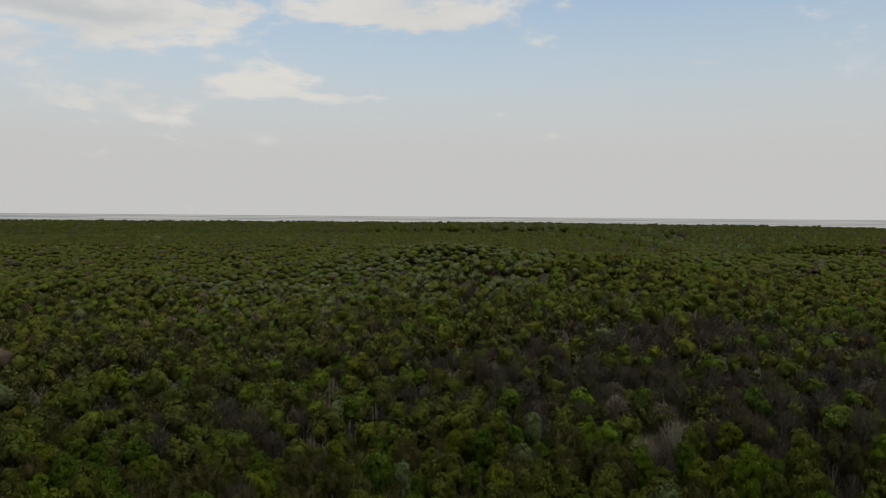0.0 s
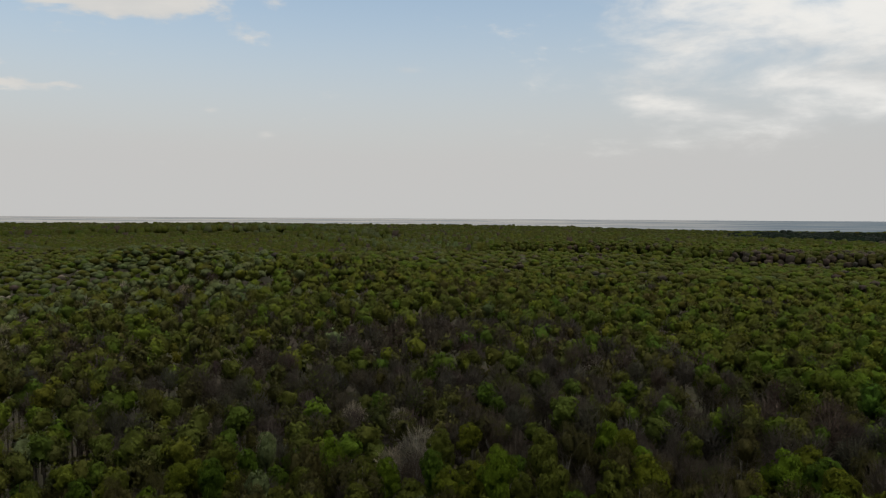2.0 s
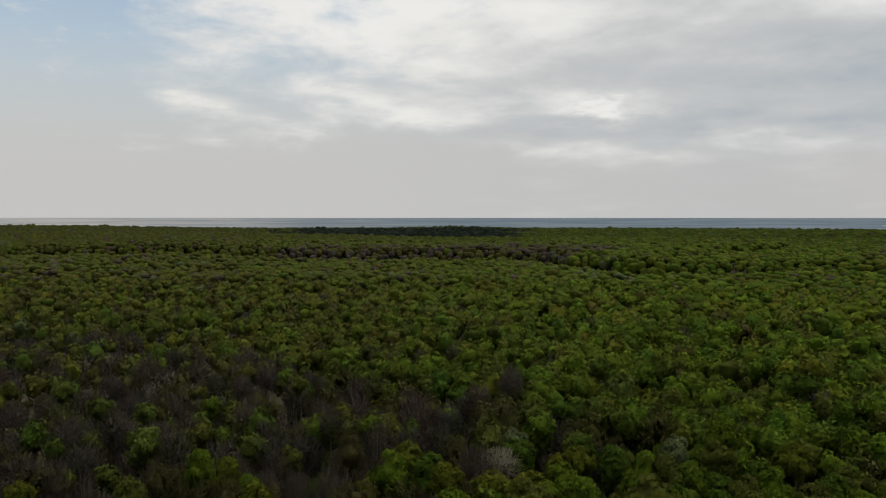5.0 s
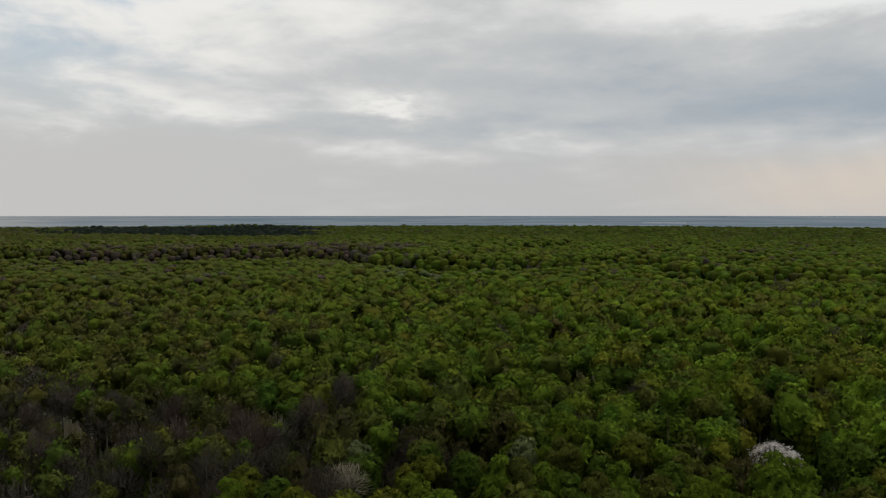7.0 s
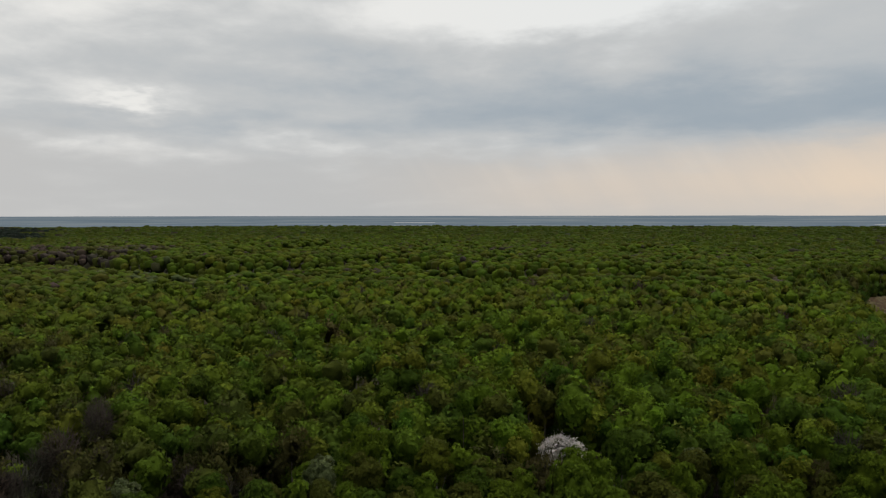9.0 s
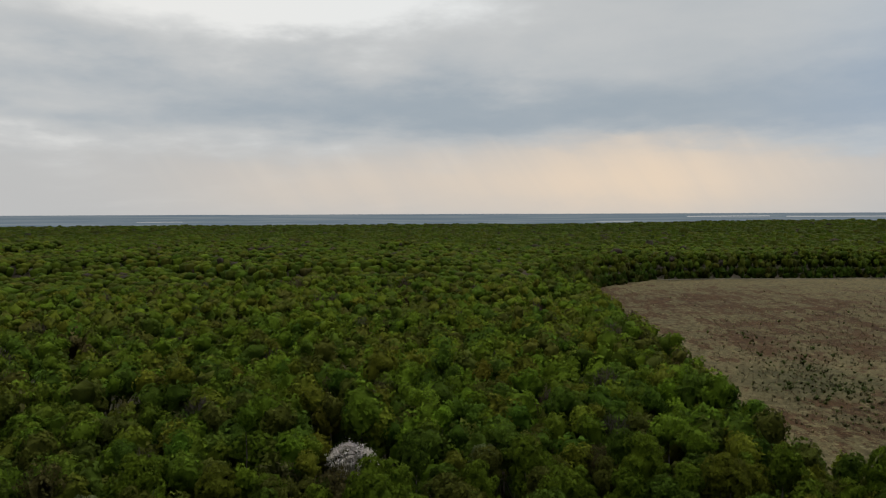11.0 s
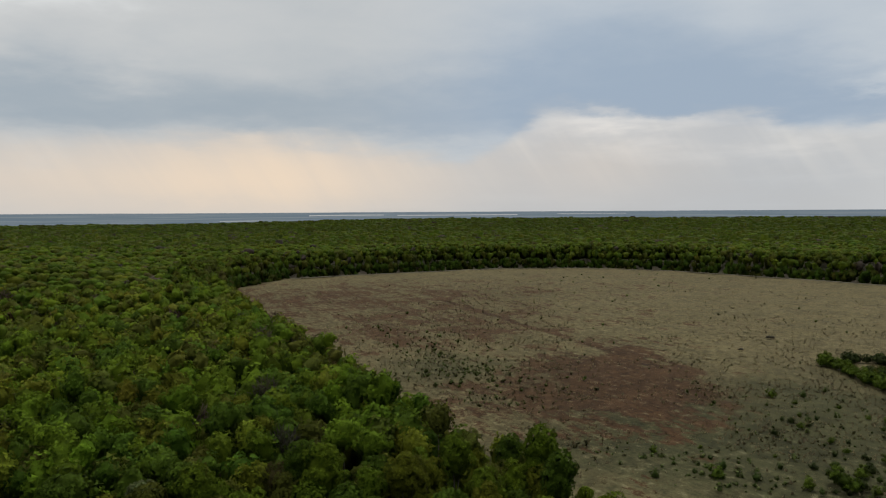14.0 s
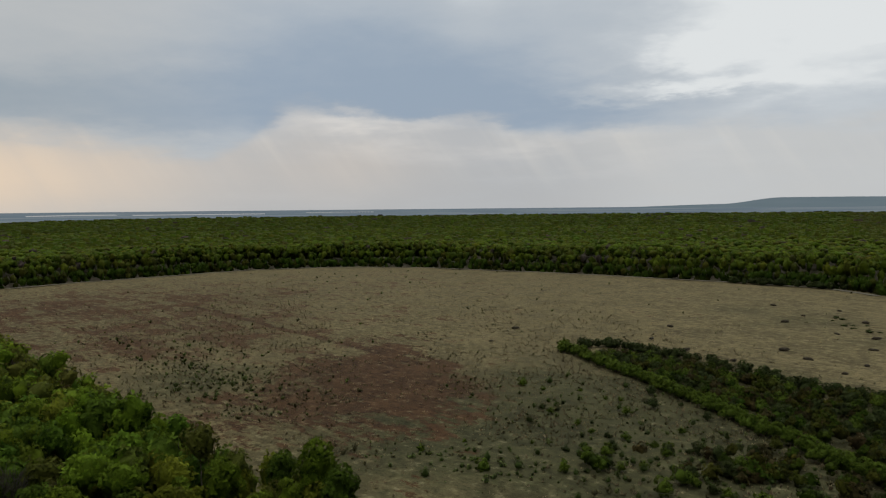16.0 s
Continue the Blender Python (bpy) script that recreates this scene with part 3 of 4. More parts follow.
def tube(points, radii, n=6):
    """A tapered limb along a bent line."""
    pts = np.asarray(points, float)
    v, t = [], []
    for i, (p, rad) in enumerate(zip(pts, radii)):
        d = pts[min(i + 1, len(pts) - 1)] - pts[max(i - 1, 0)]
        d /= np.linalg.norm(d)
        u = np.cross(d, (0.31, 0.95, 0.05))
        u /= np.linalg.norm(u)
        w = np.cross(d, u)
        for k in range(n):
            a = 2 * math.pi * k / n
            v.append(p + rad * (math.cos(a) * u + math.sin(a) * w))
        if i:
            for k in range(n):
                a0, a1 = (i - 1) * n + k, (i - 1) * n + (k + 1) % n
                t += [(a0, a1, a1 + n), (a0, a1 + n, a0 + n)]
    return np.array(v), np.array(t)


# ---- which tree grows where ----
VIVID, GREEN, OLIVE, YELLOW, BUD, BARE, PALE, FIR, GREY = range(9)
TINTS = np.array([(0.110, 0.170, 0.012), (0.068, 0.119, 0.012), (0.095, 0.106, 0.018), (0.134, 0.152, 0.014), (0.090, 0.077, 0.031),
                  (0.094, 0.078, 0.062), (0.115, 0.142, 0.058), (0.022, 0.034, 0.022), (0.29, 0.255, 0.195)]) * 0.64


def wave(x, y, s, k=0.0):
    return np.sin(x / s + 1.7 * k) * np.sin(y / s * 0.83 + k) + 0.6 * np.sin((x + y) / s * 1.9 + k) * np.cos((x - y) / s * 1.3 - k)


def bare_belt(x, y):
    """The stretch of leafless trees across the near valley."""
    return within(np.array([(8, 190), (30, 222), (86, 250), (126, 220), (118, 165), (128, 105), (142, 76), (120, 70), (85, 98), (50, 108), (38, 140), (12, 160)], float), x, y).astype(float)


def species(x, y, r):
    n = len(x)
    az, d = np.degrees(np.arctan2(x, y)) % 360, np.hypot(x, y)
    az = np.where(az > 270, az - 360, az)
    south = smooth(az, 30, 66)
    w = np.zeros((n, 9))
    w[:, VIVID] = 0.10 + 0.45 * south
    w[:, GREEN] = 0.14 + 0.20 * south
    w[:, OLIVE] = 0.55 - 0.30 * south
    w[:, YELLOW] = 0.20 - 0.04 * south
    w[:, BUD] = 0.34 - 0.29 * south
    w[:, BARE] = 0.08 - 0.055 * south
    w[:, PALE] = 0.02 * (1 - south)
    # leafless belt across the near valley, budding trees beyond
    belt = bare_belt(x + r.normal(0, 4, n), y + r.normal(0, 4, n)) * np.clip(0.8 + 0.5 * wave(x, y, 15), 0.15, 1) * (0.55 + 0.45 * smooth(y, 105, 150))
    w[:, BARE] += 4.0 * belt
    w[:, BUD] += 1.0 * belt
    west = hump(x, y, -60, 210, 90, 90)
    w[:, BUD] += 0.7 * west
    w[:, BARE] += 0.35 * west
    rag = 4.0 * wave(x, y, 60.0, 2.0) + r.normal(0, 1.2, n)
    past, up_north = valley(x, y)
    stand = (past > 10) & (past < 95 + 6 * rag) & (up_north > 305) & (up_north < 520 + 4 * rag)
    w[stand] *= 0.15
    w[stand, BUD] += 2.0
    w[stand, BARE] += 1.6
    firs = (az + 0.5 * rag > 40.5) & (az + 0.3 * rag < 60) & (d > 1360) & (d < 1850)
    w[firs] *= 0.02
    w[firs, FIR] += 3
    pale = np.clip(1.2 * hump(x, y, 2, 480, 55, 36) + 0.9 * hump(x, y, 10, 312, 28, 26) + 0.7 * hump(x, y, 440, 215, 40, 16, 35) + 0.5 * hump(x, y, -30, 335, 22, 25) + 0.7 * hump(x, y, -100, 390, 42, 30) + 0.35 * hump(x, y, -70, 950, 90, 40) + 0.5 * smooth(up_north, 800, 900) * np.exp(-((past - 100) / 70) ** 2), 0, 1)
    w[:, PALE] += 2.6 * pale
    w[:, GREY] += 0.32 * hump(x, y, -55, 345, 55, 60)
    w *= r.uniform(0.4, 1.0, w.shape) ** 0.6
    w /= w.sum(1)[:, None]
    return (w.cumsum(1) < r.uniform(0, 1, (n, 1))).sum(1).clip(0, 8)


def scatter(cell, r0, r1, a0, a1, r, jitter=0.42):
    """Tree places on a jittered grid between two distances and two bearings from the first eye."""
    k = np.arange(-math.ceil(r1 / cell), math.ceil(r1 / cell) + 1) * cell
    x, y = np.meshgrid(k + EYE_X, k + EYE_Y)
    x = x + (np.arange(len(k))[:, None] % 2) * cell / 2
    x, y = (x + r.uniform(-jitter, jitter, x.shape) * cell).ravel(), (y + r.uniform(-jitter, jitter, y.shape) * cell).ravel()
    d, az = np.hypot(x - EYE_X, y - EYE_Y), np.degrees(np.arctan2(x - EYE_X, y - EYE_Y))
    az = np.where(az < a0, az + 360, az)
    ok = (d >= r0) & (d < r1) & (az <= a1)
    x, y = x[ok], y[ok]
    out = ~in_field(x, y)
    out &= edge_distance(x, y) > 4.0
    past, up_north = valley(x, y)
    out &= ~((past > 0) & (past < 17) & (up_north < 800))
    out &= ~((abs(np.hypot(x, y) - 1350) < 26) & (abs(bearing(x, y) - 48) < 12))
    for sx, sy, kind in SINGLES:
        out &= np.hypot(x - sx, y - sy) > (5.0 if kind == 9 else 4.2)
        if kind == 9:
            u, v = (x - sx) * -0.995 + (y - sy) * 0.1, (x - sx) * 0.1 + (y - sy) * 0.995
            out &= ~((u > 0) & (u < 20) & (abs(v) < 6.6))
    return x[out], y[out]


EYE_X, EYE_Y = 12.0, 30.0
SINGLES = [(136.5, 27.2, 9), (37, 160, GREY), (45, 154, GREY), (18, 153, GREY), (34.5, 126, GREY), (38.5, 124, GREY), (16, 193, GREY), (96, 84, GREY), (109, 62, PALE), (121.6, 9.9, PALE),
           (-49, 321, GREY), (-33, 243, GREY)]


def plant(name, shapes, bare_shapes, x, y, size, tall, r, label, top=19.0, spread=2.6, trunk=False, vary=1.0, only=None, bud_shapes=None, deep=1.0, cloud_dim=0.0, roll=1.0):
    """One stuff object of many crowns, each moved, turned and tinted on its own."""
    kind = species(x, y, r) if only is None else r.choice(only, len(x))
    n = len(x)
    g = ground_z(x, y)
    h = np.clip(r.normal(top, spread, n) + roll * (0.7 * wave(x, y, 13.0, 1.0) + 0.9 * wave(x, y, 37.0, 2.0)), 0.6 * top, 1.35 * top)
    edge = edge_distance(x, y) < 11
    h[edge] *= 0.8
    past, up_north = valley(x, y)
    edge |= (past > -4) & (past < 30) & (up_north < 800)
    rad = size * np.clip(r.normal(1, 0.2, n), 0.6, 1.5) * (0.83 + 0.17 * smooth(bearing(x, y), 30, 62))
    turn = r.uniform(0, 2 * math.pi, n)
    lush = smooth(np.degrees(np.arctan2(x, y)), 40, 85)[:, None]
    keep = np.where(np.isin(kind, (BARE, FIR, GREY, PALE)), 1.0, min(vary, 0.95) * (0.65 + 0.35 * lush[:, 0]))[:, None]
    tone = TINTS[kind] * keep + (TINTS[[GREEN, OLIVE, BUD]].mean(0) * (1 - lush) + TINTS[[VIVID, GREEN, OLIVE]].mean(0) * lush) * (1 - keep)
    # colour scaled down: far stands carry self-shade and cloud shade in the tint
    tint = np.where((keep == 1.0) & bool(bare_shapes), 1.0, deep * (1 - cloud_dim * lush)) * tone * np.exp(r.normal(0, 0.06 + 0.09 * lush, (n, 1))) * (1 + r.normal(0, 0.05, (n, 3)))
    pick = r.integers(0, 1000, n)
    vs, ts, cs, base = [], [], [], 0
    twig = np.isin(kind, (BARE, GREY)) if bare_shapes else np.zeros(n, bool)
    bud = (kind == BUD) if bud_shapes else np.zeros(n, bool)
    ns = []
    for group, pool in ((~twig & ~bud, shapes), (twig, bare_shapes or shapes), (bud, bud_shapes or shapes)):
        for s, (v, t, l, nn) in enumerate(pool):
            m = np.where(group & (pick % len(pool) == s))[0]
            if not len(m):
                continue
            c, sn = np.cos(turn[m])[:, None], np.sin(turn[m])[:, None]
            vz = v[None, :, 2] * rad[m][:, None] * tall
            stretch = np.where(edge[m], np.clip(0.8 * h[m] / (rad[m] * tall) - 1.0, 1.0, 3.4), 1.0)[:, None]
            half = v[:, 2].max() * rad[m] * tall
            zc = (g[m] + h[m] - half)[:, None]
            vz = np.where(vz < 0, vz * stretch, vz)
            px = x[m][:, None] + (v[None, :, 0] * c - v[None, :, 1] * sn) * rad[m][:, None]
            py = y[m][:, None] + (v[None, :, 0] * sn + v[None, :, 1] * c) * rad[m][:, None]
            vs.append(np.stack([px, py, zc + vz], -1).reshape(-1, 3))
            ns.append(np.stack([nn[None, :, 0] * c - nn[None, :, 1] * sn, nn[None, :, 0] * sn + nn[None, :, 1] * c, np.repeat(nn[None, :, 2], len(m), 0)], -1).reshape(-1, 3))
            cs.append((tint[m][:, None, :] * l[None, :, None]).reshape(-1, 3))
            ts.append((t[None] + base + (np.arange(len(m)) * len(v))[:, None, None]).reshape(-1, 3))
            base += len(m) * len(v)
    if trunk:
        tv, tt = tube([(0, 0, -0.3), (0.1, 0.05, 5), (0, 0, 11), (0, 0.1, 16)], (0.26, 0.2, 0.15, 0.05), 4)
        px, py = x[:, None] + tv[None, :, 0], y[:, None] + tv[None, :, 1]
        pz = g[:, None] + tv[None, :, 2] * (h / 19)[:, None]
        vs.append(np.stack([px, py, pz], -1).reshape(-1, 3))
        ns.append(np.tile(unit(tv * (1, 1, 0) + (0, 0, 0.01)), (n, 1)))
        cs.append(np.repeat(np.array([(0.07, 0.06, 0.05)]) * r.uniform(0.6, 1.5, (n, 1)), len(tv), 0))
        ts.append((tt[None] + base + (np.arange(n) * len(tv))[:, None, None]).reshape(-1, 3))
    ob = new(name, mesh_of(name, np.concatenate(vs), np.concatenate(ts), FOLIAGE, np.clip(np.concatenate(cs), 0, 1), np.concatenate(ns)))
    return tagged(ob, label, "forest", kind="stuff")


A0, A1 = -64.0, 190.0
r1 = np.random.default_rng(11)
near_shapes = [leafy(r1, 460, 0.09, 2, r1.integers(34, 48), 1.4, -0.9, 0.55, 0.18, 0.88, (0.14, 0.26), 0.16) for _ in range(12)]
near_bare = [twiggy(r1, 700, 0.021, 1.4) for _ in range(4)]
near_bud = [budding(r1, 260, 0.016, 300, 0.07) for _ in range(5)]
mid_shapes = [leafy(r1, 130, 0.115, 1, 24, 1.3, -0.5, 0.4, 0.12, 0.92, (0.18, 0.3), 0.1) for _ in range(12)]
mid_bare = [twiggy(r1, 250, 0.042, 1.4) for _ in range(4)]
mid_bud = [budding(r1, 80, 0.03, 90, 0.11) for _ in range(5)]
thin_shapes = [leafy(r1, 36, 0.15, 1, 16, 1.1, -0.2, 0.35, 0.1, 0.94, (0.2, 0.32), 0.06) for _ in range(10)]
far_shapes = [lump(r1, 5) for _ in range(10)]
dome_shapes = [dome(r1) for _ in range(6)]

NEAR = 110.0
x, y = scatter(4.4, NEAR, 165, A0, A1, r1)
plant("near_forest", near_shapes, near_bare, x, y, 3.5, 0.95, r1, "dense spring forest of green, olive and leafless trees", trunk=True, bud_shapes=near_bud, vary=0.9, spread=1.8, deep=0.92)
x, y = scatter(4.5, 165, 260, -42, A1, r1)
plant("middle_forest", mid_shapes, mid_bare, x, y, 3.4, 0.95, r1, "rolling spring forest canopy, mixed greens and browns", bud_shapes=mid_bud, vary=0.85, spread=1.6, deep=1.0)
x, y = scatter(4.6, 260, 390, -40, A1, r1)
plant("outer_forest", thin_shapes, mid_bare, x, y, 3.5, 0.85, r1, "spring forest canopy rolling away in mixed greens", bud_shapes=mid_bud, vary=0.8, spread=1.4, deep=1.0, cloud_dim=0.0)
x, y = scatter(5.2, 390, 820, -36, A1, r1)
rim = edge_distance(x, y) < 34
# shaded side of the forest wall, put into a lowered tint
plant("far_edge_forest", thin_shapes, None, x[rim], y[rim], 3.6, 0.95, r1, "green wall of trees behind the field, tinted dark for shade", spread=1.4, vary=0.6, deep=0.72)
x, y = x[~rim], y[~rim]
# farther stands: tints evened for haze and lowered for self-shadow they lack
plant("far_forest", far_shapes, None, x, y, 4.3, 0.6, r1, "far spring forest canopy, greens muted in tint for haze and shade", spread=1.0, vary=0.65, deep=0.82, cloud_dim=0.1)
x, y = scatter(9.0, 820, 1350, -36, A1, r1)
plant("distant_forest", dome_shapes, None, x, y, 6.6, 0.42, r1, "distant spring forest canopy, greens dulled in tint for haze and shade", spread=1.2, vary=0.5, deep=0.64, cloud_dim=0.12)
x, y = scatter(16.0, 1350, 2420, -36, A1, r1)
plant("horizon_forest", dome_shapes, None, x, y, 11.5, 0.28, r1, "very far forest stretching to the hazy horizon", spread=1.4, vary=0.4, deep=0.52, cloud_dim=0.15)


def understory():
    """Low growth that closes the forest edge towards the field."""
    ex, ey = [], []
    for (x0, y0), (x1, y1) in zip(OUTLINE[:24], OUTLINE[1:25]):
        n = round(math.hypot(x1 - x0, y1 - y0) / 0.75)
        t = r1.uniform(0, 1, n)
        off = r1.uniform(0.2, 6.0, n)
        nx, ny = -(y1 - y0), x1 - x0
        k = math.hypot(nx, ny)
        ex.append(x0 + (x1 - x0) * t + nx / k * off)
        ey.append(y0 + (y1 - y0) * t + ny / k * off)
    ex, ey = np.concatenate(ex), np.concatenate(ey)
    inside = in_field(ex, ey)
    return ex[~inside], ey[~inside]


r3 = np.random.default_rng(41)


def valley_floor():
    """Places on the open strip along the valley."""
    out = []
    for (x0, y0), (x1, y1) in zip(VALLEY[4:], VALLEY[5:]):
        n = round(math.hypot(x1 - x0, y1 - y0) / 0.55)
        t, off = r3.uniform(0, 1, n), r3.uniform(0, 18, n)
        k = math.hypot(x1 - x0, y1 - y0)
        out.append(np.stack([x0 + (x1 - x0) * t - (y1 - y0) / k * off, y0 + (y1 - y0) * t + (x1 - x0) / k * off], 1))
    out = np.concatenate(out)
    return out[~in_field(out[:, 0], out[:, 1])].T


x, y = valley_floor()
# added to cover the pale valley floor; its dark tint stands for shade
plant("valley_thicket", thin_shapes, None, x, y, 2.4, 1.2, r3, "green thicket on the valley floor, tinted dark for shade", top=7.0, spread=2.0, only=(GREEN, GREEN, OLIVE, PALE), deep=0.6)
x, y = scatter(3.4, 60, 215, -40, 75, r3)
belt = bare_belt(x, y) > r3.uniform(0, 1.3, len(x))
plant("undergrowth", far_shapes, None, x[belt], y[belt], 1.7, 0.9, r3, "dark brown undergrowth between leafless trees", top=3.2, spread=1.0, only=(BARE, BARE, BUD))
x, y = scatter(4.0, 76, 150, 40, 150, r3)
plant("young_growth", mid_shapes, None, x, y, 2.3, 1.1, r3, "young green trees under the taller canopy", top=11.5, spread=1.6, only=(GREEN, GREEN, VIVID, OLIVE), deep=0.72)
x, y = understory()
near = np.hypot(x - EYE_X, y - EYE_Y) < 330
plant("edge_thicket", [leafy(r1, 240, 0.12, 1, 22) for _ in range(6)], None, x[near], y[near], 2.6, 1.0, r1, "low green thicket along the forest edge", top=8.0, spread=2.8)
# tint lowered again for the shade at the foot of the wall
plant("far_edge_thicket", thin_shapes, None, x[~near], y[~near], 2.8, 1.3, r1, "undergrowth along the far forest edge, tinted dark for shade", top=9.5, spread=3.2, only=(GREEN, GREEN, OLIVE), deep=0.6)
x, y = scatter(6.0, 0, 78, -180, 180, r1)
below = np.hypot(x - EYE_X, y - EYE_Y) < 46 + 32 * smooth(np.degrees(np.arctan2(x - EYE_X, y - EYE_Y)), 30, 60)
x, y = x[below], y[below]
plant("forest_below", [leafy(r1, 200, 0.12, 2, 20, 1.2, -0.5) for _ in range(6)], mid_bare, x, y, 3.6, 1.0, r1, "spring forest canopy under the flight path", deep=0.75)
x, y = scatter(9.0, 46, 400, A1 - 360, -36, r1)
plant("forest_behind", far_shapes, None, x[(np.hypot(x - EYE_X, y - EYE_Y) > 165) | (np.degrees(np.arctan2(x - EYE_X, y - EYE_Y)) < A0)],
      y[(np.hypot(x - EYE_X, y - EYE_Y) > 165) | (np.degrees(np.arctan2(x - EYE_X, y - EYE_Y)) < A0)], 5.0, 1.0, r1, "spring forest canopy in muted greens")
x, y = scatter(30.0, 400, 2420, A1 - 360, -36, r1)
plant("forest_far_behind", dome_shapes, None, x, y, 16.0, 0.45, r1, "far forest canopy in muted greens")


# ---- single trees nearest to the path ----
def part(name, me, parent, label=""):
    ob = new(name, me)
    ob.parent = parent
    return tagged(ob, label) if label else ob


def tree_model(name, kind, r, label):
    """A tree about 19 m high: an empty at the foot with trunk, limbs and crown."""
    root = new(name)
    rad, h = r.uniform(2.7, 4.1), r.uniform(16.5, 20.5)
    if kind == 9:
        rad, h = 3.1, 15.4
    bare = kind in (BARE, GREY)
    rad *= 1.0 if kind != GREY else 1.15
    lean = r.normal(0, 0.3, 2)
    mat = PALE_BARK if kind == GREY else BARK
    tv, tt = tube([(0, 0, -0.4), (0.1, 0, 3), (lean[0], lean[1], h * 0.5), (lean[0] * 1.4, lean[1] * 1.4, h - 2.2)], (0.30, 0.22, 0.15, 0.04), 7)
    part("trunk", mesh_of("trunk", tv, tt, mat, flat=False), root)
    for i in range(6 if bare else 2):
        a = i * 2.4 + r.uniform(0, 1)
        z0 = h * r.uniform(0.45, 0.62)
        reach = rad * r.uniform(0.5, 0.8)
        lv, lt = tube([(lean[0], lean[1], z0), (math.cos(a) * reach * 0.5, math.sin(a) * reach * 0.5, z0 + 2.2),
                       (math.cos(a) * reach, math.sin(a) * reach, z0 + 4.6)], (0.11, 0.075, 0.02), 5)
        part("limb", mesh_of("limb", lv, lt, mat, flat=False), root)
    if bare:
        v, t, l, nn = twiggy(r, 1100, 0.013, 0.8 if kind == GREY else 1.45)
    elif kind == BUD:
        v, t, l, nn = budding(r, 500, 0.012, 1100, 0.042, 1.45, 2)
    elif kind == 9:
        v, t, l, nn = leafy(r, 4200, 0.034, 3, 80, 1.05, -0.9, 1.0, 0.5, 0.62, (0.14, 0.24), 0.35)
    else:
        v, t, l, nn = leafy(r, 2500, 0.05, 3, r.integers(46, 70), r.uniform(1.2, 1.5), -0.95, 0.6, 0.2, 0.81, (0.12, 0.22))
    col = (0.50, 0.48, 0.46) if kind == 9 else (TINTS[kind] * 0.85 + TINTS[[GREEN, OLIVE]].mean(0) * 0.15) * 0.80 if kind < BARE else TINTS[kind]
    v = v * rad
    v[:, 2] += h - v[:, 2].max()
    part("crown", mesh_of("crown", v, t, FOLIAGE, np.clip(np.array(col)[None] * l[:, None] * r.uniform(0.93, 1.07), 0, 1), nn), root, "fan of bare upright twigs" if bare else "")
    return tagged(root, label, "tree", "trees of the forest")


def hide_model(root):
    for o in (*root.children_recursive, root):
        bpy.data.objects.remove(o)


LABELS = {VIVID: ("green_tree", "broadleaf tree in vivid fresh green leaf"), GREEN: ("dark_green_tree", "broadleaf tree with a deep green full crown"),
          OLIVE: ("olive_tree", "broadleaf tree with dull olive young leaves"), YELLOW: ("lime_tree", "broadleaf tree in bright yellow-green leaf"),
          BUD: ("budding_tree", "brownish budding tree with sparse new leaves"), BARE: ("bare_tree", "leafless grey-brown tree with upright twigs"),
          PALE: ("pale_tree", "tree with pale grey-green young leaves"), GREY: ("grey_tree", "leafless pale grey tree with a fan of twigs")}


def near_trees():
    r = np.random.default_rng(5)
    models = {k: [tree_model(*LABELS[k][:1], k, r, LABELS[k][1]) for _ in range(4 if k in (VIVID, GREEN, OLIVE, YELLOW) else 3)] for k in LABELS}
    x, y = scatter(4.3, 46, NEAR, A0, 150, r)
    north = 1 - smooth(np.degrees(np.arctan2(x - EYE_X, y - EYE_Y)), 30, 60)
    seen = (np.hypot(x, y) > 70) & (r.uniform(0, 1, len(x)) < 0.86 + 0.14 * north) & (np.hypot(x - EYE_X, y - EYE_Y) > 78 - 32 * north)
    x, y = x[seen], y[seen]
    kinds = np.where(species(x, y, r) == FIR, GREEN, species(x, y, r))
    spots = [(sx, sy, k, 1.12) for sx, sy, k in SINGLES if k != 9] + [(a, b, k, r.uniform(0.82, 1.12)) for a, b, k in zip(x, y, kinds)]
    for px, py, k, s in spots:
        model = models[k][r.integers(0, len(models[k]))]
        m = Matrix.Translation((px, py, float(ground_z(px, py)))) @ Matrix.Rotation(r.uniform(0, 6.28), 4, "Z")
        ob = copy_thing(model, m)
        slim = 1 - 0.2 * (1 - float(smooth(math.degrees(math.atan2(px - EYE_X, py - EYE_Y)), 30, 60)))
        ob.scale = (s * slim, s * slim, s * r.uniform(0.9, 1.07))
    # low growth that fills the gap before the blossom
    for u in (-5.0, 5.5, 9.5, 13.5, 17.5):
        for v in (-4.8, 0.2, 4.8):
            px, py = 136.5 - u + r.uniform(-0.8, 0.8), 27.2 + v + 0.1 * u + r.uniform(-0.8, 0.8)
            k = (GREEN, VIVID, OLIVE)[r.integers(0, 3)]
            ob = copy_thing(models[k][r.integers(0, 4)], Matrix.Translation((px, py, float(ground_z(px, py)))) @ Matrix.Rotation(r.uniform(0, 6.28), 4, "Z"))
            q = 0.74 if u < 0 else 0.6 if abs(v) > 1 else 0.44
            ob.scale = (0.75, 0.75, q * r.uniform(0.92, 1.05))
    for pool in models.values():
        for root in pool:
            hide_model(root)
    for px, py, k in SINGLES:
        if k == 9:
            ob = tree_model("blossom_tree", 9, r, "wild cherry tree covered in white blossom")
            ob.matrix_basis = pose(px, py, float(ground_z(px, py))) @ Matrix.Diagonal((1.35, 1.35, 1.05, 1))


near_trees()


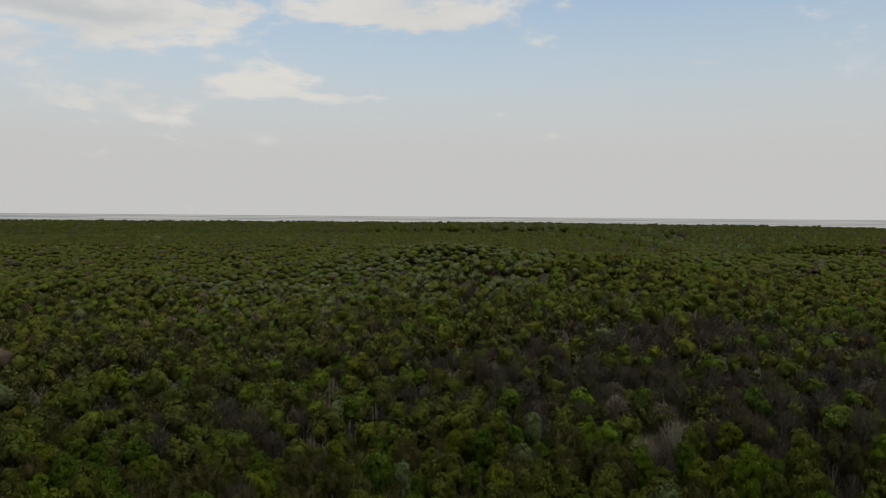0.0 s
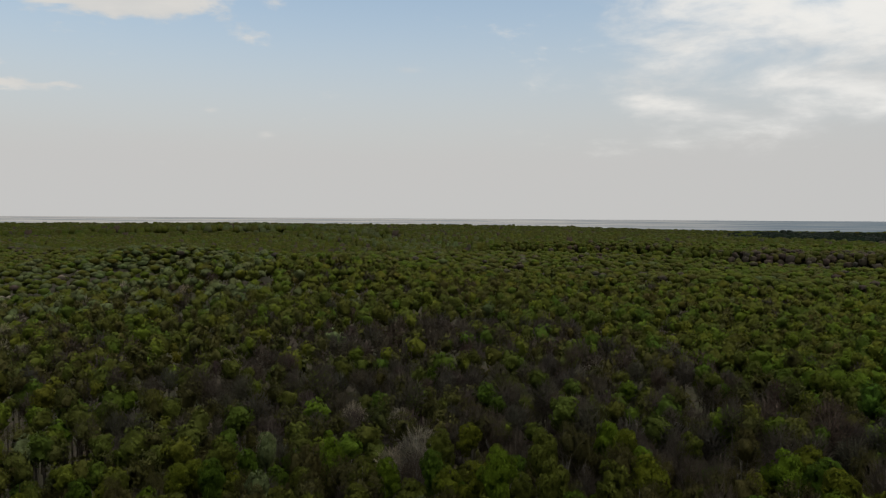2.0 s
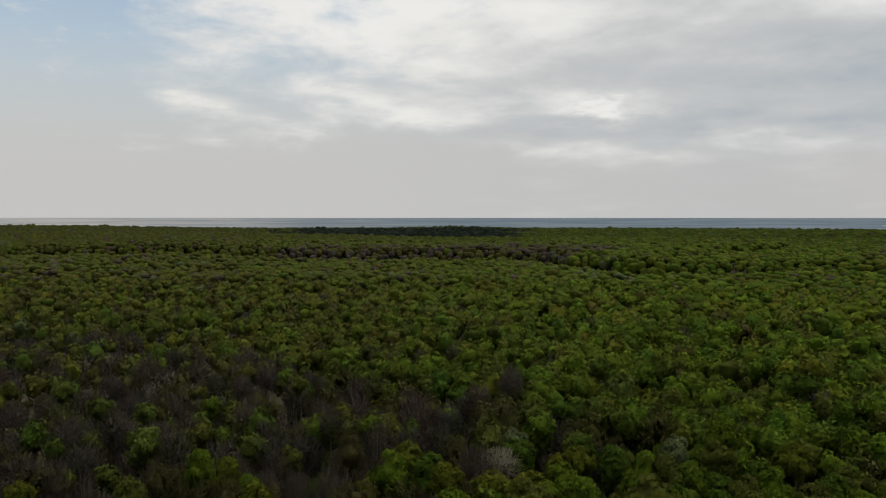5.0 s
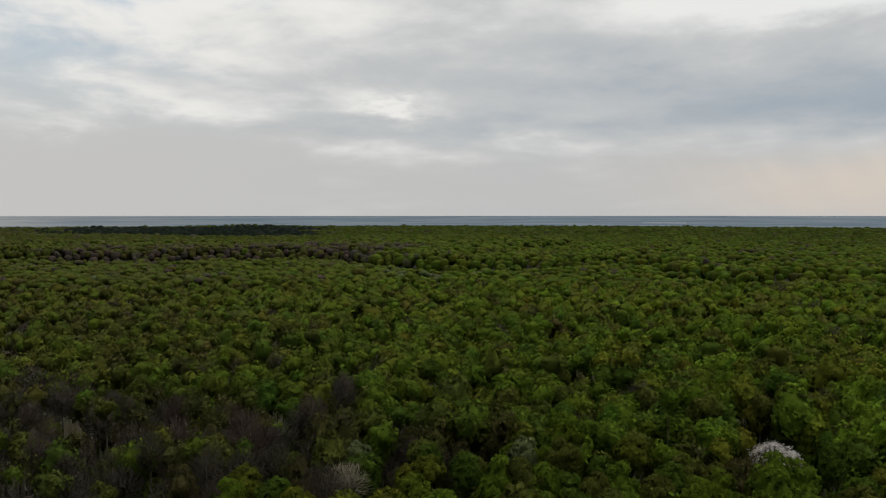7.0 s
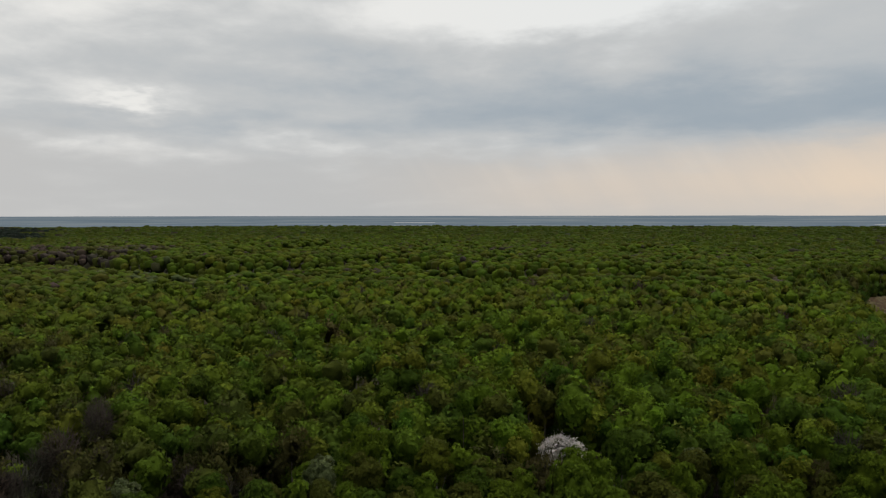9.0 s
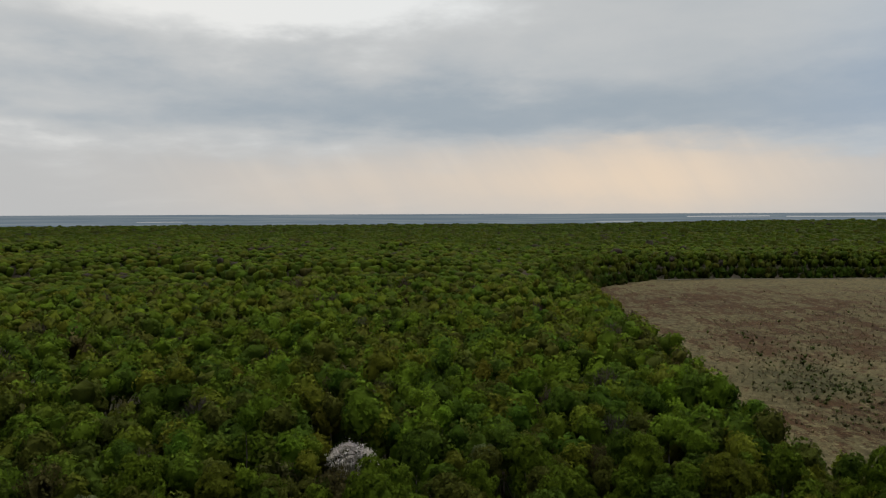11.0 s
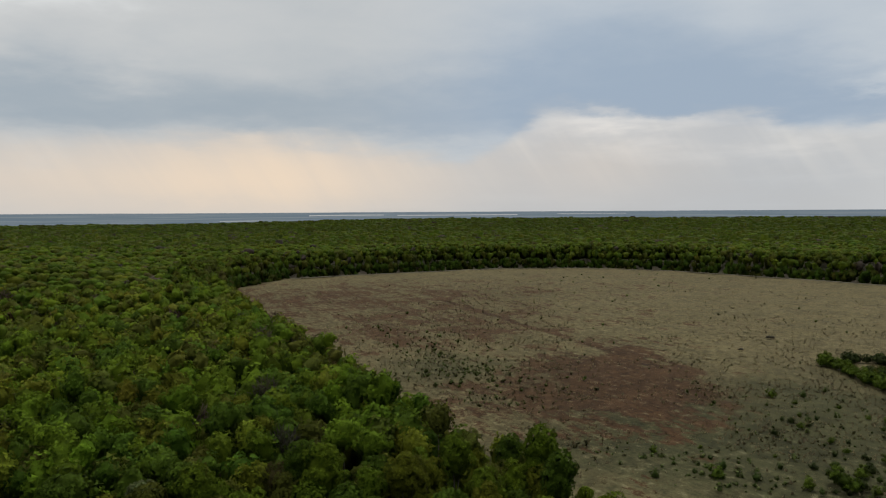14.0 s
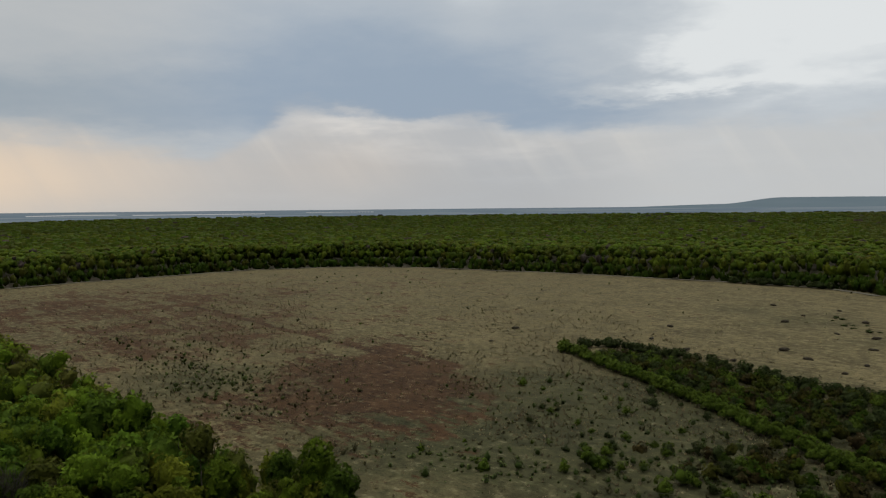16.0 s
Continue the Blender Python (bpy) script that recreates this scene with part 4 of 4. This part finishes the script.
# ---- the thicket, shrubs and heaps on the field ----
def shrub_model(name, r, label, tint, width, height, count=420):
    root = new(name)
    sv, st = tube([(0, 0, -0.1), (0.08, 0.03, height * 0.35), (0.02, 0.1, height * 0.7)], (0.06, 0.045, 0.015), 5)
    part("stem", mesh_of("stem", sv, st, BARK), root)
    v, t, l, nn = leafy(r, count, 0.1, 1, 18, height / width, -0.95, 0.6, 0.25)
    v = v * (width / 2)
    v[:, 2] -= v[:, 2].min() - 0.05
    v[:, 2] *= height / v[:, 2].max()
    part("crown", mesh_of("crown", v, t, FOLIAGE, np.array(tint)[None] * l[:, None], nn), root)
    return tagged(root, label, "shrub", "shrubs on the field")


def heap_model(r):
    """A low heap of dead brush."""
    root = new("brush_heap")
    v, f = ico(2)
    v = v * (1 + r.uniform(-0.18, 0.18, (len(v), 1))) * (1.5, 0.95, 0.55)
    v[:, 2] = np.maximum(v[:, 2], -0.1) + 0.28
    part("mound", mesh_of("mound", v, f, FOLIAGE, np.full((len(v), 3), 0.03) * (1.1, 0.95, 0.7), unit(v)), root)
    tv, tt, tl, tn = twiggy(r, 90, 0.03, 0.7)
    part("brushwood", mesh_of("brushwood", tv * (1.7, 1.2, 0.9) + (0, 0, 0.55), tt, FOLIAGE, np.array([(0.04, 0.034, 0.024)]) * tl[:, None], tn), root)
    return tagged(root, "low dark heap of dead brushwood on dry grass", "brush heap", "brush heaps on the field")


def along(points, step, width, r):
    """Places along a bent line, strewn to both sides."""
    out = []
    for (x0, y0), (x1, y1) in zip(points, points[1:]):
        n = max(1, round(math.hypot(x1 - x0, y1 - y0) / step))
        for k in range(n):
            t = (k + r.uniform(0, 1)) / n
            out.append((x0 + (x1 - x0) * t + r.normal(0, width), y0 + (y1 - y0) * t + r.normal(0, width)))
    return out


FRONT = [(122, -222), (84, -182), (61, -157.5), (46, -140), (34, -126), (23, -114), (12, -104)]
BACK = [(117, -227), (106, -231), (79, -222), (54, -203), (31, -186), (20, -181), (0, -170)]


def put(model, px, py, s, r, flat=1.0):
    z = 0.2 if in_field(px, py) else float(ground_z(px, py))
    ob = copy_thing(model, Matrix.Translation((px, py, z)) @ Matrix.Rotation(r.uniform(0, 6.28), 4, "Z"))
    ob.scale = (s, s, s * flat)


def field_things():
    r = np.random.default_rng(23)
    bright = [shrub_model("green_shrub", r, "dense fresh green shrub of the field thicket", (0.052, 0.080, 0.010), 4.4, 3.4) for _ in range(4)]
    dull = [shrub_model("dark_shrub", r, "dark olive shrub with sparse young leaves", (0.026, 0.036, 0.011), 4.4, 2.9) for _ in range(4)]
    small = [shrub_model("small_shrub", r, "small dark green bush in dry grass", (0.036, 0.055, 0.014), 2.0, 1.7, 130) for _ in range(3)]
    for px, py in along(FRONT, 1.2, 0.9, r):
        put(bright[r.integers(0, 4)], px, py, r.uniform(0.75, 1.25), r)
    for px, py in along(BACK, 1.7, 1.3, r):
        put(dull[r.integers(0, 4)], px, py, r.uniform(0.8, 1.35), r)
    # between the two arms, lower and darker
    for k in range(170):
        t, u = r.uniform(0.1, 1.0) ** 0.8, r.uniform(0.12, 0.95)
        f = np.array((122, -224)) + t * np.array((-110, 118)) * 1.0
        b = np.array((116, -229)) + t * np.array((-110, 56))
        px, py = f + u * (b - f)
        put((dull + bright[:1])[r.integers(0, 5)], px, py, r.uniform(0.75, 1.35), r)
    # loose bushes in front of the thicket
    for cx, cy, sx, sy, n, lo, hi in ((44, -106, 20, 11, 110, 0.6, 1.5), (82, -128, 22, 22, 60, 0.35, 0.8), (95, -93, 12, 5, 14, 0.7, 1.3), (90, -150, 18, 14, 16, 0.5, 1.2), (70, -110, 14, 8, 18, 0.5, 1.2)):
        for _ in range(n):
            put(small[r.integers(0, 3)] if r.uniform() < 0.6 else (bright + dull)[r.integers(0, 8)], cx + r.normal(0, sx), cy + r.normal(0, sy), r.uniform(lo, hi) * 0.8, r)
    for px, py in ((106, -165), (95.8, -140), (94.8, -94.4), (87.5, -92.3), (101.6, -80.3), (84.9, -168.6)):
        put(small[0], px, py, 1.5, r)
    for px, py in along([(95, -497), (60, -488), (28, -474)], 2.6, 2.0, r):
        put(dull[r.integers(0, 4)], px, py, r.uniform(1.2, 1.9), r)
    # low dark brush on the rough ground by the far western side
    for px, py in along([(31, -349), (27, -330), (24, -314), (10, -302), (-4, -296)], 4.0, 4.0, r):
        put(dull[r.integers(0, 4)], px, py, r.uniform(0.4, 0.9), r, 0.35)
    for pool in (bright, dull, small):
        for root in pool:
            hide_model(root)
    heaps = [heap_model(r) for _ in range(3)]
    for px, py in ((150.5, -224), (153.4, -257), (95.7, -255), (79.5, -236), (62, -223), (51.5, -321), (45, -345), (31, -294), (19.7, -260), (17.6, -288),
                   (47.8, -249), (39.6, -234), (29, -215), (22.7, -231), (94.7, -288), (6, -310), (20, -330), (4, -270), (30, -370), (60, -380)):
        put(heaps[r.integers(0, 3)], px, py, r.uniform(0.8, 1.5), r)
    for root in heaps:
        hide_model(root)


field_things()


def sprinkle(name, label, category, n, spots, shape, size, tints, r):
    """One stuff object of small plants strewn over the field."""
    w = np.array([s[4] for s in spots], float)
    k = r.choice(len(spots), n * 2, p=w / w.sum())
    sp = np.array([s[:4] for s in spots])[k]
    x, y = sp[:, 0] + r.normal(0, 1, n * 2) * sp[:, 2], sp[:, 1] + r.normal(0, 1, n * 2) * sp[:, 3]
    ok = in_field(x, y) & (edge_distance(x, y) > 1.0)
    x, y = x[ok][:n], y[ok][:n]
    n = len(x)
    vs, ts, cs, ns, base = [], [], [], [], 0
    tint = tints[r.integers(0, len(tints), n)] * r.uniform(0.7, 1.3, (n, 1))
    pick, turn, s = r.integers(0, len(shape), n), r.uniform(0, 6.28, n), size * np.clip(np.exp(r.normal(-0.1, 0.5, n)), 0.35, 2.6)
    for q, (v, t, l, nn) in enumerate(shape):
        m = np.where(pick == q)[0]
        c, sn = np.cos(turn[m])[:, None], np.sin(turn[m])[:, None]
        px = x[m][:, None] + (v[None, :, 0] * c - v[None, :, 1] * sn) * s[m][:, None]
        py = y[m][:, None] + (v[None, :, 0] * sn + v[None, :, 1] * c) * s[m][:, None]
        pz = 0.15 + (v[None, :, 2] - v[:, 2].min()) * s[m][:, None]
        vs.append(np.stack([px, py, pz], -1).reshape(-1, 3))
        ns.append(np.stack([nn[None, :, 0] * c - nn[None, :, 1] * sn, nn[None, :, 0] * sn + nn[None, :, 1] * c, np.repeat(nn[None, :, 2], len(m), 0)], -1).reshape(-1, 3))
        cs.append((tint[m][:, None] * l[None, :, None]).reshape(-1, 3))
        ts.append((t[None] + base + (np.arange(len(m)) * len(v))[:, None, None]).reshape(-1, 3))
        base += len(m) * len(v)
    tagged(new(name, mesh_of(name, np.concatenate(vs), np.concatenate(ts), FOLIAGE, np.concatenate(cs), np.concatenate(ns))), label, category, kind="stuff")


def tuft(r, blades):
    a = r.uniform(0, 6.28, blades)
    d = np.stack([np.cos(a), np.sin(a), 0 * a], 1)
    side = np.stack([-np.sin(a), np.cos(a), 0 * a], 1) * 0.35
    p = d * r.uniform(0, 0.5, (blades, 1))
    v = np.stack([p - side, p + side, p + d * 0.5 + (0, 0, 1) * r.uniform(0.5, 1.1, (blades, 1))], 1).reshape(-1, 3)
    return v, np.arange(blades * 3).reshape(-1, 3), np.repeat(r.uniform(0.75, 1.3, blades), 3), np.repeat(unit(d * 0.6 + (0, 0, 1)), 3, 0)


r2 = np.random.default_rng(31)


def thicket_fill():
    t, u = r2.uniform(0.08, 1.05, 260) ** 0.8, r2.uniform(0.08, 0.97, 260)
    fx, fy = 122 - 110 * t, -224 + 118 * t
    bx, by = 116 - 110 * t, -229 + 56 * t
    x, y = fx + u * (bx - fx), fy + u * (by - fy)
    x, y = np.concatenate([x, 34 + r2.normal(0, 14, 60)]), np.concatenate([y, -112 + r2.normal(0, 7, 60)])
    plant("thicket", [leafy(r2, 260, 0.12, 1, 18, 1.0, -0.9) for _ in range(6)], None, x, y, 2.1, 0.9, r2, "dense dark thicket of low shrubs", top=4.3, spread=0.6,
          only=(GREEN, OLIVE, BUD), deep=0.55)


thicket_fill()
sprinkle("saplings", "scattered dark green saplings in dry grass", "saplings", 1250,
         [(202, -129, 20, 9, 4.0), (186, -120, 12, 8, 2.4), (165, -103, 8, 5, 1.0), (226, -142, 14, 7, 2.0), (260, -160, 25, 10, 1.5), (97, -93, 9, 5, 1.6), (112, -88, 8, 4, 0.8), (95, -150, 26, 22, 2.6), (60, -120, 22, 14, 3), (230, -175, 50, 30, 1.2), (300, -300, 110, 100, 2.5),
          (330, -180, 60, 30, 1.0), (360, -470, 90, 40, 1.6), (150, -330, 90, 90, 0.8)],
         [leafy(r2, 30, 0.26, 1, 8, 0.9, -0.9, 0.7, 0.4, 0.8) for _ in range(5)], 0.42, np.array([(0.06, 0.08, 0.024), (0.075, 0.092, 0.03), (0.08, 0.074, 0.036)]), r2)
sprinkle("grass_tufts", "tufts of dry straw and brown grass", "grass", 30000,
         [(120, -130, 60, 45, 6), (70, -170, 60, 60, 3), (200, -200, 90, 70, 5), (300, -280, 120, 110, 4)],
         [tuft(r2, 4) for _ in range(6)], 0.4, np.array([(0.15, 0.125, 0.075), (0.11, 0.09, 0.055), (0.07, 0.068, 0.034)]), r2)


def edge_track():
    """A pale strip of worn ground along the far side of the field."""
    line = OUTLINE[11:23]
    inner = []
    for p in line:
        d = np.array((250.0, -300.0)) - p
        d /= np.linalg.norm(d)
        inner.append((p + d * 3.0, p + d * 7.0))
    v = [(q[0], q[1], 0.62) for pair in inner for q in pair]
    f = [(2 * i, 2 * i + 2, 2 * i + 3, 2 * i + 1) for i in range(len(line) - 1)]
    tagged(new("track", mesh_of("track", v, f, TRACK)), "pale worn track along the forest edge", "track", kind="structure")


edge_track()
